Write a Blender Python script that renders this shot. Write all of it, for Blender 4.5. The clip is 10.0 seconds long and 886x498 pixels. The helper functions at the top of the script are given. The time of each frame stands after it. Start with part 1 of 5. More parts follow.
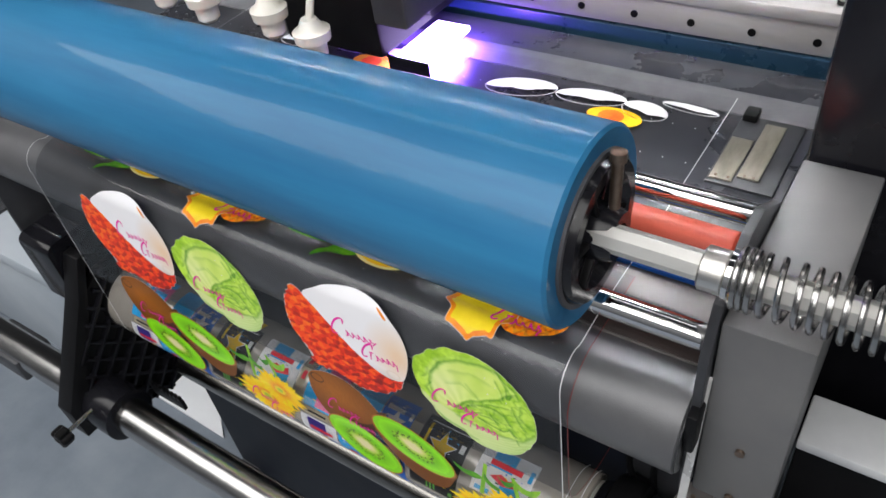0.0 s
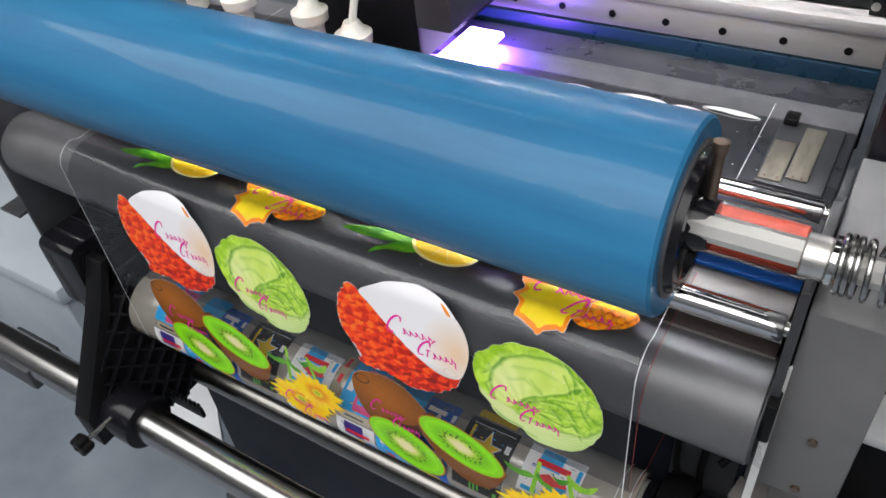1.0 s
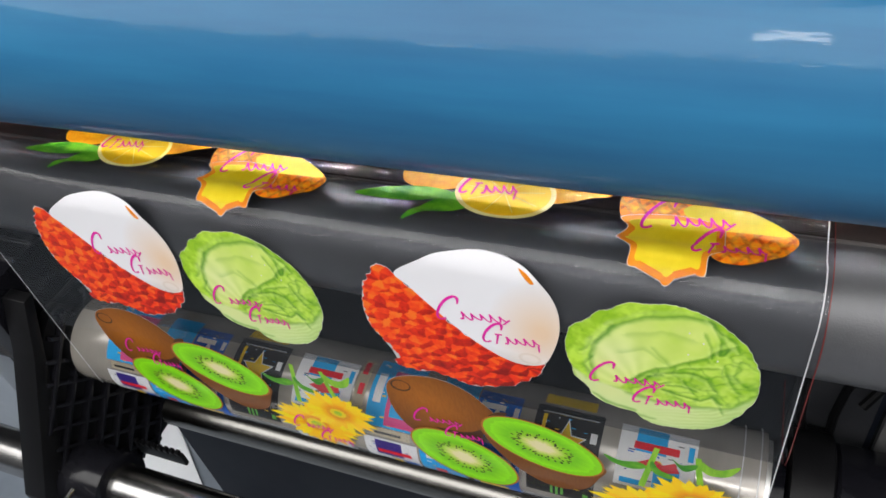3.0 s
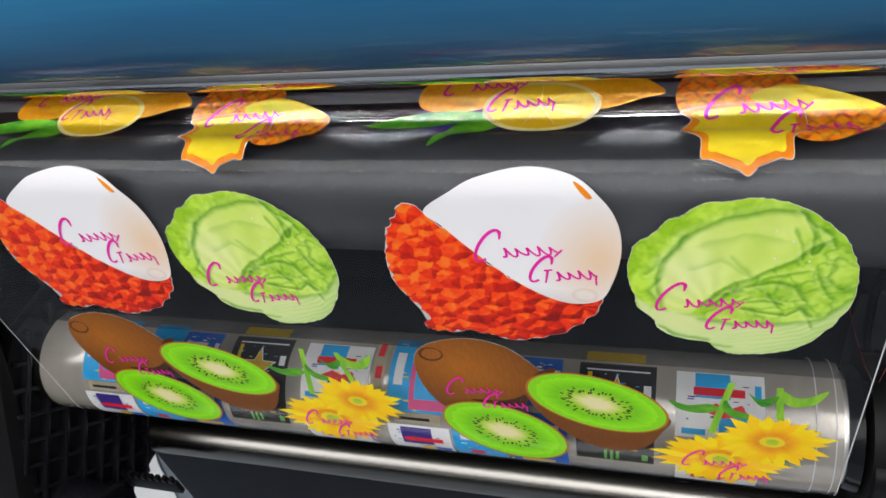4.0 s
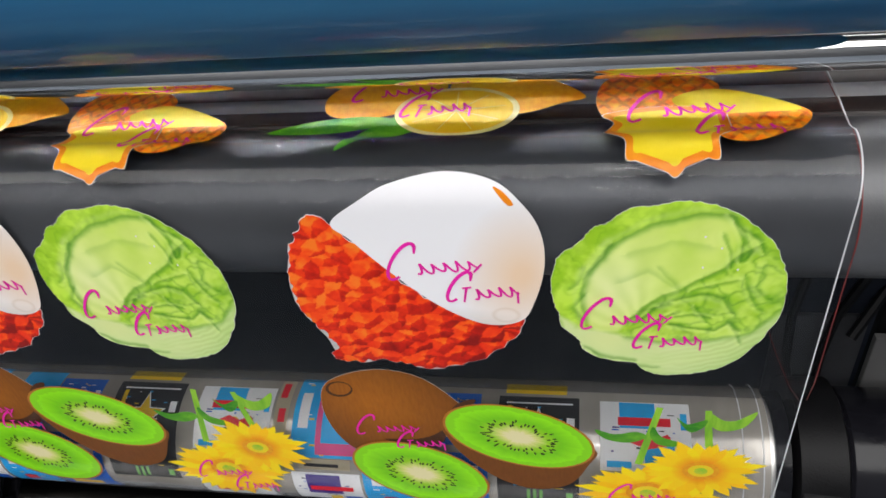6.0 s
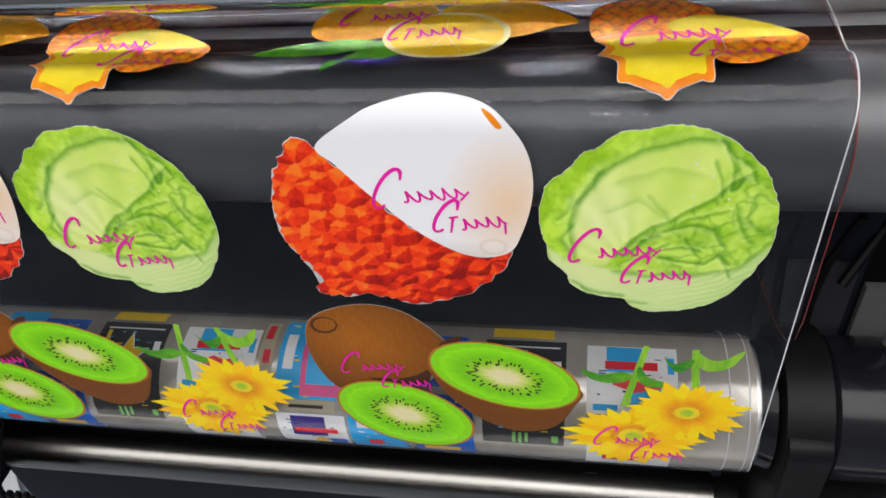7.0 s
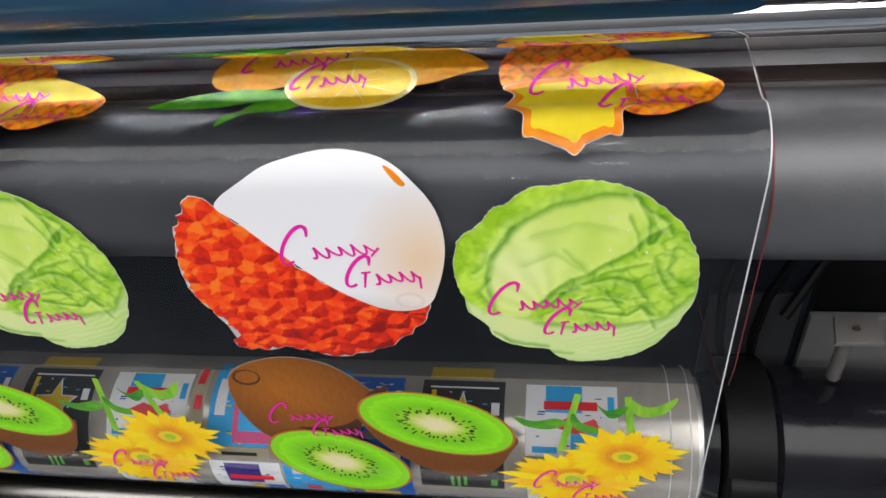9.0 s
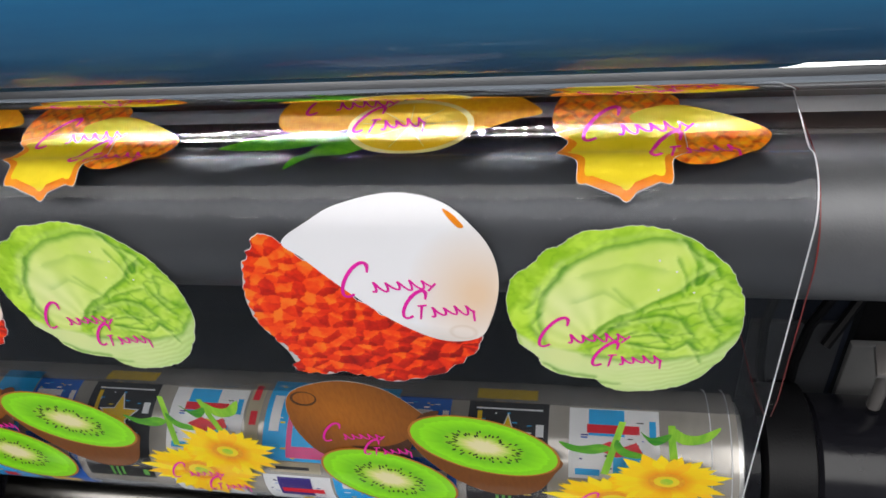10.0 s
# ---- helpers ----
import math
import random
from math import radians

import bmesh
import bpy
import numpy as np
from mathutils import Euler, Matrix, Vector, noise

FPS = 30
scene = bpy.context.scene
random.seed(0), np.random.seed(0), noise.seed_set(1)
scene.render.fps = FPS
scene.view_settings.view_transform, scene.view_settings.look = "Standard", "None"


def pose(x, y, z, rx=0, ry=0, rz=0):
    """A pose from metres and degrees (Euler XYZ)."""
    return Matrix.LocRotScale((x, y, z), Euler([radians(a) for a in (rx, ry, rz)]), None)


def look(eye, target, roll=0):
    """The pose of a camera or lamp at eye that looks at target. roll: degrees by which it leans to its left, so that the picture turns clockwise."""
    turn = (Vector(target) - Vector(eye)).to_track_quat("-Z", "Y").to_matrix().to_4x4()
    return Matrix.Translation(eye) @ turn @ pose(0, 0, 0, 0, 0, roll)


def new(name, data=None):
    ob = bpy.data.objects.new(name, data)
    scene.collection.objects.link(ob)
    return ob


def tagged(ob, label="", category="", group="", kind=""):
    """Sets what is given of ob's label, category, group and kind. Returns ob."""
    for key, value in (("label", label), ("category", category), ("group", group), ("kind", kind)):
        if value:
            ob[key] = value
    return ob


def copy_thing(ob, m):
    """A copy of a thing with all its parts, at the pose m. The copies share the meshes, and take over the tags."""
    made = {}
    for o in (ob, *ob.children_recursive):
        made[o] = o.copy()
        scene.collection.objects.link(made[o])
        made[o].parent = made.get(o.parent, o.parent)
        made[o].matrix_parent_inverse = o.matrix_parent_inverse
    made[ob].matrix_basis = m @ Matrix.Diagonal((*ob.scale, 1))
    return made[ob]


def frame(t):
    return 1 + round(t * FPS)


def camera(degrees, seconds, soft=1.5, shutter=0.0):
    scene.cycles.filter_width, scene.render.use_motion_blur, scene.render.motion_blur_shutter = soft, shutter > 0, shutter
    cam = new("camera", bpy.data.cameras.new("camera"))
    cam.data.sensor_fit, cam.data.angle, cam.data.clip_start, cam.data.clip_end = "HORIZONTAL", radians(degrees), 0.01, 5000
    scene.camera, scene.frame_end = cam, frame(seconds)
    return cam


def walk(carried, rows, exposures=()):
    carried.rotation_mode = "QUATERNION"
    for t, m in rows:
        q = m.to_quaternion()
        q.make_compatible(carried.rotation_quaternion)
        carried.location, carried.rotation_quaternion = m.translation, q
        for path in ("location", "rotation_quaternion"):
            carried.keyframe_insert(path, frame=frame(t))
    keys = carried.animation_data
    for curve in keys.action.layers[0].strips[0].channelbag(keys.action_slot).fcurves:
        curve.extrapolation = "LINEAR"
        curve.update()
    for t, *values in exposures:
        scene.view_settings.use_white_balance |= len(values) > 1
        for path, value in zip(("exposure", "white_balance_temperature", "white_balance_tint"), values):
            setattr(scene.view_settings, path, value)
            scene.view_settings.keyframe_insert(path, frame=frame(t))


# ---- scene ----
cam = camera(59.9, 10.0, soft=1.6)
# The web creeps downward a few centimetres during the shot; DRIFT is its run at some times, HOLD the run at which it is built.
HOLD = 0.032
DRIFT = [(0.0, 0.0), (3.0, 0.0167), (5.0, 0.0336), (7.5, 0.0344), (10.0, 0.0427)]


def drop(t):
    run = np.interp(t, [a for a, b in DRIFT], [b for a, b in DRIFT])
    share = np.interp(t, [0.0, 3.0, 4.3, 7.5, 9.0, 10.0], [0.70, 0.60, 1.0, 1.0, 0.75, 0.55])
    return float(HOLD + share * (run - HOLD))


PATH = [
    (0, (0.004, -0.27, 1.263), (-0.935, 0.872, -0.084), -9.4),
    (0.5, (-0.032, -0.305, 1.267), (-0.956, 0.88, -0.053), -8.4),
    (1, (-0.05, -0.32, 1.266), (-0.932, 0.895, -0.055), -7.0),
    (1.5, (-0.057, -0.317, 1.265), (-0.905, 0.917, -0.061), -6.5),
    (2, (-0.07, -0.311, 1.257), (-0.882, 0.931, -0.084), -7.4),
    (2.5, (-0.117, -0.3, 1.235), (-0.874, 0.937, -0.142), -9.6),
    (3, (-0.185, -0.271, 1.173), (-0.88, 0.992, -0.213), -12.0),
    (3.2, (-0.205, -0.275, 1.149), (-0.884, 0.991, -0.243), -13.3),
    (4.3, (-0.247, -0.281, 1.107), (-0.797, 1.09, -0.241), -14.1),
    (4.5, (-0.251, -0.274, 1.106), (-0.774, 1.113, -0.237), -13.5),
    (5, (-0.261, -0.263, 1.082), (-0.715, 1.179, -0.228), -11.6),
    (5.5, (-0.259, -0.259, 1.08), (-0.65, 1.222, -0.205), -9.8),
    (5.7, (-0.256, -0.264, 1.079), (-0.629, 1.232, -0.196), -9.1),
    (6.8, (-0.248, -0.283, 1.07), (-0.597, 1.181, -0.248), -7.7),
    (7, (-0.249, -0.283, 1.056), (-0.593, 1.173, -0.272), -7.4),
    (7.5, (-0.245, -0.281, 1.052), (-0.586, 1.149, -0.304), -7.4),
    (8, (-0.24, -0.277, 1.06), (-0.572, 1.147, -0.306), -7.5),
    (8.5, (-0.224, -0.258, 1.066), (-0.542, 1.175, -0.293), -7.7),
    (9, (-0.217, -0.246, 1.067), (-0.533, 1.197, -0.281), -8.2),
    (9.5, (-0.219, -0.248, 1.069), (-0.551, 1.197, -0.273), -8.5),
    (10, (-0.226, -0.248, 1.093), (-0.616, 1.183, -0.249), -9.6),
]
walk(cam, [(t, look(Vector(e) - Vector((0, 0, drop(t))), Vector(g) - Vector((0, 0, drop(t))), roll)) for t, e, g, roll in PATH])

# ---- light ----
scene.view_settings.exposure = -0.10
world = bpy.data.worlds.new("world")
scene.world = world
world.use_nodes = True
world.node_tree.nodes["Background"].inputs[0].default_value = (0.75, 0.85, 1.0, 1)
world.node_tree.nodes["Background"].inputs[1].default_value = 0.008


def area(name, place, aim, sx, sy, watts, colour):
    data = bpy.data.lights.new(name, "AREA")
    data.shape, data.size, data.size_y, data.energy, data.color = "RECTANGLE", sx, sy, watts, colour
    ob = new(name, data)
    ob.matrix_world = look(place, aim)
    return ob


for px, py, sx, sy, w in ((-0.4, -1.55, 6.4, 2.2, 186), (-0.4, -2.86, 5.4, 0.10, 22), (-0.5, 0.60, 4.0, 0.12, 5), (-0.10, -1.50, 0.22, 0.16, 3.0)):
    area("ceiling_lamp", (px, py, 2.93), (px, py + 0.001, 0), sx, sy, w, (1.0, 0.985, 0.965))
area("uv_lamp", (-0.449, 0.321, 0.8626), (-0.449, 0.3205, 0), 0.04, 0.08, 7.0, (0.2, 0.07, 1.0))

# ---- helpers of this scene ----
X0, X1 = -0.74, -0.14          # edges of the film web
PITCH = 0.275                  # repeat of the printed pattern
ZB, RB = 0.835, 0.022          # where the web leaves the upright run, radius of its bend
TAKE, TAKE_R = (0.0456, 0.594), 0.0445
DRUM, DRUM_R = (0.0395, 0.809), 0.038
BLUE, BLUE_R = (0.024, 0.959), 0.0594
RISE = {"z": 0.0}              # lift of the upper works over the drum


def web(v, lift=0.0):
    """y, z of the film web at the run v (v is the height on its upright part)."""
    if v < TAKE[1]:
        a = (v - TAKE[1]) / TAKE_R
        r = TAKE_R + 0.0012 + lift
        return TAKE[0] - r * math.cos(a), TAKE[1] + r * math.sin(a)
    if v <= ZB:
        return TAKE[0] - TAKE_R - 0.0012 - lift, v
    front = TAKE[0] - TAKE_R - 0.0012
    a = (v - ZB) / RB
    if a < math.pi / 2:
        r = RB + lift
        return front + RB - r * math.cos(a), ZB + r * math.sin(a)
    run = v - ZB - RB * math.pi / 2
    y = front + RB + run
    k = min(1.0, run / 0.008)
    down = min(1.0, max(0.0, (run - 0.066) / 0.075))
    dip = 0.0026 * math.exp(-((run - 0.008) / 0.022) ** 2) * k * k * (3 - 2 * k)
    return y, ZB + RB + lift - dip - 0.0033 * down * down * (3 - 2 * down)


def part(name, bm, material, parent=None, label="", smooth=True):
    me = bpy.data.meshes.new(name)
    bm.normal_update()
    bm.to_mesh(me)
    bm.free()
    if smooth:
        for p in me.polygons:
            p.use_smooth = True
        me.set_sharp_from_angle(angle=radians(35))
    me.materials.append(material)
    ob = new(name, me)
    if parent:
        ob.parent = parent
    else:
        ob.location.z = RISE["z"]
    return tagged(ob, label)


def thing(name, label, category, group="", kind="", at=(0, 0, 0)):
    ob = new(name)
    ob.empty_display_size = 0.02
    ob.location = Vector(at) + Vector((0, 0, RISE["z"]))
    return tagged(ob, label, category, group, kind)


def bm_box(lo, hi, bevel=0.002, bm=None):
    bm = bm or bmesh.new()
    made = bmesh.ops.create_cube(bm, size=1, matrix=Matrix.Translation([(a + b) / 2 for a, b in zip(lo, hi)]) @ Matrix.Diagonal([b - a for a, b in zip(lo, hi)] + [1]))
    if bevel:
        edges = {e for v in made["verts"] for e in v.link_edges}
        bmesh.ops.bevel(bm, geom=list(edges), offset=bevel, segments=2, affect="EDGES", profile=0.5)
    return bm


def bm_lathe(profile, axis, segs=64, bm=None, closed=True, direction="x"):
    """A body turned about an axis along x (or y, z): profile is (place along it, radius) pairs; axis the two other coordinates."""
    bm = bm or bmesh.new()
    rings = []
    for s, r in profile:
        ring = []
        for i in range(segs):
            a = 2 * math.pi * i / segs
            p, q = axis[0] + r * math.cos(a), axis[1] + r * math.sin(a)
            ring.append(bm.verts.new((s, p, q) if direction == "x" else (p, s, q) if direction == "y" else (p, q, s)))
        rings.append(ring)
    for a, b in zip(rings, rings[1:]):
        for i in range(segs):
            j = (i + 1) % segs
            bm.faces.new((a[i], a[j], b[j], b[i]))
    if closed:
        bm.faces.new(rings[0])
        bm.faces.new(list(reversed(rings[-1])))
    bmesh.ops.recalc_face_normals(bm, faces=bm.faces)
    return bm


def bm_tube(points, r, segs=10, bm=None):
    """A round wire along a row of points."""
    bm = bm or bmesh.new()
    pts = [Vector(p) for p in points]
    rings, side = [], None
    for i, p in enumerate(pts):
        d = (pts[min(i + 1, len(pts) - 1)] - pts[max(i - 1, 0)]).normalized()
        side = d.orthogonal().normalized() if side is None else (side - d * side.dot(d)).normalized()
        up = d.cross(side)
        rings.append([bm.verts.new(p + (side * math.cos(2 * math.pi * k / segs) + up * math.sin(2 * math.pi * k / segs)) * r) for k in range(segs)])
    for a, b in zip(rings, rings[1:]):
        for k in range(segs):
            bm.faces.new((a[k], a[(k + 1) % segs], b[(k + 1) % segs], b[k]))
    bm.faces.new(rings[0])
    bm.faces.new(rings[-1])
    bmesh.ops.recalc_face_normals(bm, faces=bm.faces)
    return bm


def bm_prism(outline, lo, hi, axis="x", bevel=0.0):
    """A plate: an outline in the two other coordinates, from lo to hi along the axis."""
    bm = bmesh.new()
    at = lambda p, s: (s, p[0], p[1]) if axis == "x" else (p[0], s, p[1]) if axis == "y" else (p[0], p[1], s)
    a = [bm.verts.new(at(p, lo)) for p in outline]
    b = [bm.verts.new(at(p, hi)) for p in outline]
    bm.faces.new(a)
    bm.faces.new(b)
    for i in range(len(a)):
        j = (i + 1) % len(a)
        bm.faces.new((a[i], a[j], b[j], b[i]))
    bmesh.ops.recalc_face_normals(bm, faces=bm.faces)
    if bevel:
        bmesh.ops.bevel(bm, geom=list(bm.edges), offset=bevel, segments=2, affect="EDGES", profile=0.5)
    return bm


def rounded(y0, z0, y1, z1, r, n=6):
    pts = []
    for cy, cz, a0 in ((y1 - r, z1 - r, 0), (y0 + r, z1 - r, 90), (y0 + r, z0 + r, 180), (y1 - r, z0 + r, 270)):
        pts += [(cy + r * math.cos(radians(a0 + 90 * k / n)), cz + r * math.sin(radians(a0 + 90 * k / n))) for k in range(n + 1)]
    return pts


# ---- materials ----
def nodes_of(name):
    m = bpy.data.materials.new(name)
    m.use_nodes = True
    t = m.node_tree
    return m, t, t.nodes["Principled BSDF"]


def add(t, kind, **values):
    n = t.nodes.new(kind)
    for k, v in values.items():
        n.inputs[k.replace("_", " ")].default_value = v
    return n


def ramp(t, source, stops):
    n = t.nodes.new("ShaderNodeValToRGB")
    e = n.color_ramp.elements
    while len(e) < len(stops):
        e.new(0.5)
    for k, (p, c) in zip(e, stops):
        k.position, k.color = p, (*c, 1)
    t.links.new(source, n.inputs[0])
    return n.outputs[0]


def coords(t, scale=(1, 1, 1), turn=(0, 0, 0)):
    c = t.nodes.new("ShaderNodeTexCoord")
    m = t.nodes.new("ShaderNodeMapping")
    m.inputs["Scale"].default_value = scale
    m.inputs["Rotation"].default_value = [radians(a) for a in turn]
    t.links.new(c.outputs["Object"], m.inputs["Vector"])
    return m.outputs[0]


def mat(name, c1, c2, scale=20.0, rough=0.4, metal=0.0, bump=0.0, coat=0.0, stretch=(1, 1, 1), fine=400.0, spread=0.12, detail=6.0, spec=0.5):
    """A surface of two tones mixed by coarse noise, with fine grain in colour, gloss and relief."""
    m, t, b = nodes_of(name)
    v = coords(t, stretch)
    n = add(t, "ShaderNodeTexNoise", Scale=scale, Detail=detail, Roughness=0.6)
    t.links.new(v, n.inputs["Vector"])
    t.links.new(ramp(t, n.outputs[0], [(0.32, c1), (0.68, c2)]), b.inputs["Base Color"])
    g = add(t, "ShaderNodeTexNoise", Scale=fine, Detail=3.0)
    t.links.new(v, g.inputs["Vector"])
    r = add(t, "ShaderNodeMapRange", To_Min=max(0.02, rough - spread), To_Max=min(1, rough + spread))
    t.links.new(n.outputs[0], r.inputs["Value"])
    t.links.new(r.outputs[0], b.inputs["Roughness"])
    b.inputs["Metallic"].default_value = metal
    b.inputs["Specular IOR Level"].default_value = spec
    b.inputs["Coat Weight"].default_value = coat
    b.inputs["Coat Roughness"].default_value = 0.05
    if bump:
        k = add(t, "ShaderNodeBump", Strength=bump, Distance=0.001)
        t.links.new(g.outputs[0], k.inputs["Height"])
        t.links.new(k.outputs[0], b.inputs["Normal"])
    return m


def clear(name, tint=(0.97, 0.98, 0.99), gloss=1.0, rough=0.03, body=0.0, wave=0.0):
    """Clear plastic sheet: lets light straight through, mirrors by Fresnel, with a faint body colour."""
    m = bpy.data.materials.new(name)
    m.use_nodes = True
    t = m.node_tree
    t.nodes.clear()
    out = t.nodes.new("ShaderNodeOutputMaterial")
    tr = add(t, "ShaderNodeBsdfTransparent", Color=(*tint, 1))
    gl = add(t, "ShaderNodeBsdfGlossy", Color=(1, 1, 1, 1), Roughness=rough)
    fr = add(t, "ShaderNodeFresnel", IOR=1.55)
    mu = t.nodes.new("ShaderNodeMath")
    mu.operation = "MULTIPLY"
    mu.inputs[1].default_value = gloss
    mix = t.nodes.new("ShaderNodeMixShader")
    t.links.new(fr.outputs[0], mu.inputs[0])
    t.links.new(mu.outputs[0], mix.inputs[0])
    t.links.new(tr.outputs[0], mix.inputs[1])
    t.links.new(gl.outputs[0], mix.inputs[2])
    if wave:
        v = coords(t, (1.2, 6, 6))
        n = add(t, "ShaderNodeTexNoise", Scale=9.0, Detail=2.0)
        k = add(t, "ShaderNodeBump", Strength=wave, Distance=0.004)
        t.links.new(v, n.inputs["Vector"])
        t.links.new(n.outputs[0], k.inputs["Height"])
        t.links.new(k.outputs[0], gl.inputs["Normal"])
    last = mix
    if body:
        df = add(t, "ShaderNodeBsdfDiffuse", Color=(0.5, 0.5, 0.5, 1))
        mb = t.nodes.new("ShaderNodeMixShader")
        mb.inputs[0].default_value = body
        t.links.new(mix.outputs[0], mb.inputs[1])
        t.links.new(df.outputs[0], mb.inputs[2])
        last = mb
    t.links.new(last.outputs[0], out.inputs[0])
    return m


def glow(name, colour, strength):
    m, t, b = nodes_of(name)
    b.inputs["Base Color"].default_value = (*colour, 1)
    b.inputs["Emission Color"].default_value = (*colour, 1)
    b.inputs["Emission Strength"].default_value = strength
    return m


STEEL = mat("polished_steel", (0.36, 0.355, 0.35), (0.48, 0.47, 0.46), 14, 0.22, 1.0, 0.05, stretch=(0.3, 3, 3), spread=0.06)
WORN_STEEL = mat("worn_steel_tube", (0.17, 0.165, 0.155), (0.30, 0.29, 0.27), 9, 0.24, 1.0, 0.08, stretch=(0.25, 6, 6), spread=0.10)
CHROME = mat("bright_chrome", (0.72, 0.72, 0.72), (0.8, 0.8, 0.8), 14, 0.045, 1.0, 0.0, spread=0.015)
ALU = mat("brushed_aluminium", (0.68, 0.66, 0.63), (0.8, 0.78, 0.74), 30, 0.32, 1.0, 0.15, stretch=(0.15, 4, 4))
ALU_BRIGHT = mat("milled_aluminium", (0.46, 0.43, 0.42), (0.60, 0.58, 0.57), 9, 0.34, 0.35, 0.1, stretch=(0.5, 3, 3))
SATIN = mat("satin_aluminium_rod", (0.78, 0.77, 0.74), (0.86, 0.85, 0.82), 30, 0.4, 0.75, 0.1, stretch=(0.2, 3, 3))
DRUM_PAINT = mat("grey_powder_coat", (0.100, 0.101, 0.107), (0.130, 0.131, 0.138), 25, 0.40, 0.4, 0.12, fine=900)
POST_PAINT = mat("light_grey_paint", (0.125, 0.125, 0.13), (0.155, 0.154, 0.154), 18, 0.5, 0.1, 0.25, fine=1200)
DARK_PAINT = mat("dark_grey_paint", (0.030, 0.031, 0.036), (0.048, 0.050, 0.056), 18, 0.42, 0.1, 0.2, fine=900)
BLACK = mat("black_plastic", (0.0035, 0.0035, 0.004), (0.007, 0.007, 0.008), 25, 0.45, 0.0, 0.15, fine=700, spec=0.15)
BLACK_GLOSS = mat("glossy_black", (0.005, 0.005, 0.007), (0.011, 0.011, 0.014), 12, 0.17, 0.0, 0.05, spec=0.3)
RUBBER = mat("red_silicone", (0.42, 0.045, 0.02), (0.52, 0.07, 0.03), 20, 0.5, 0.0, 0.2)
BLUE_BAR = mat("blue_anodised", (0.01, 0.14, 0.62), (0.015, 0.18, 0.72), 20, 0.35, 0.2)
BROWN = mat("dark_brown_tray", (0.03, 0.022, 0.02), (0.05, 0.036, 0.033), 16, 0.5)
GUIDE = mat("grey_guide_plate", (0.13, 0.12, 0.118), (0.17, 0.16, 0.155), 20, 0.35, 0.2)
PALE_PAINT = mat("pale_grey_paint", (0.50, 0.51, 0.53), (0.58, 0.59, 0.60), 18, 0.4, 0.0, 0.2, fine=1200)
PALE_STEEL = mat("pale_steel_strap", (0.50, 0.50, 0.50), (0.62, 0.62, 0.61), 30, 0.3, 0.4, 0.1)
ZINC = mat("worn_zinc_plate", (0.17, 0.155, 0.125), (0.29, 0.265, 0.22), 40, 0.4, 0.45, 0.3, stretch=(3, 0.6, 1))
CARDCORE = mat("grey_core_ring", (0.05, 0.05, 0.055), (0.09, 0.09, 0.10), 40, 0.6)
FLOOR = mat("grey_blue_floor", (0.13, 0.155, 0.19), (0.22, 0.25, 0.29), 4.0, 0.4, 0.0, 0.1, fine=120)
WALL = mat("pale_wall", (0.13, 0.135, 0.145), (0.18, 0.185, 0.195), 2.0, 0.7)
CEIL = mat("ceiling_board", (0.12, 0.125, 0.13), (0.16, 0.165, 0.17), 2.0, 0.8)
NAVY = mat("navy_panel", (0.010, 0.030, 0.055), (0.016, 0.042, 0.07), 12, 0.3, 0.0, 0.05)
BED = mat("black_bed_plate", (0.03, 0.032, 0.04), (0.05, 0.052, 0.062), 14, 0.28, 0.2, 0.1)
GREY_STRIP = mat("grey_felt_strip", (0.09, 0.09, 0.10), (0.13, 0.13, 0.14), 40, 0.7)
CARD = mat("brown_card", (0.32, 0.22, 0.13), (0.4, 0.28, 0.17), 14, 0.8)
WHITE_PLASTIC = mat("ivory_plastic", (0.62, 0.6, 0.54), (0.72, 0.7, 0.64), 20, 0.35)
SCREW = mat("dull_screw", (0.15, 0.11, 0.085), (0.26, 0.20, 0.16), 60, 0.4, 0.9)
FILM = clear("clear_film", (0.93, 0.935, 0.945), 0.45, 0.009, 0.0, 0.02)
LINER = clear("clear_liner", (0.74, 0.75, 0.77), 0.15, 0.03, 0.0, 0.02)
LINER_EDGE = mat("dark_red_film_edge", (0.10, 0.012, 0.012), (0.20, 0.025, 0.02), 30, 0.3)
EDGE = mat("bright_film_edge", (0.60, 0.61, 0.63), (0.72, 0.73, 0.75), 20, 0.3)
ROLLFILM = mat("wound_clear_film", (0.34, 0.31, 0.27), (0.54, 0.50, 0.45), 7, 0.20, 0.35, 0.03, 0.8, stretch=(2, 0.6, 0.6), spread=0.07)


def blue_film():
    m, t, b = nodes_of("wound_blue_film")
    v = coords(t, (0.5, 5, 5))
    n = add(t, "ShaderNodeTexNoise", Scale=7.0, Detail=5.0, Roughness=0.55)
    t.links.new(v, n.inputs["Vector"])
    t.links.new(ramp(t, n.outputs[0], [(0.3, (0.012, 0.106, 0.240)), (0.7, (0.026, 0.176, 0.345))]), b.inputs["Base Color"])
    b.inputs["Roughness"].default_value = 0.5
    b.inputs["Specular IOR Level"].default_value = 0.25
    b.inputs["Coat Weight"].default_value = 0.30
    b.inputs["Coat Roughness"].default_value = 0.03
    k = add(t, "ShaderNodeBump", Strength=0.22, Distance=0.004)
    t.links.new(n.outputs[0], k.inputs["Height"])
    t.links.new(k.outputs[0], b.inputs["Coat Normal"])
    return m


BLUEFILM = blue_film()

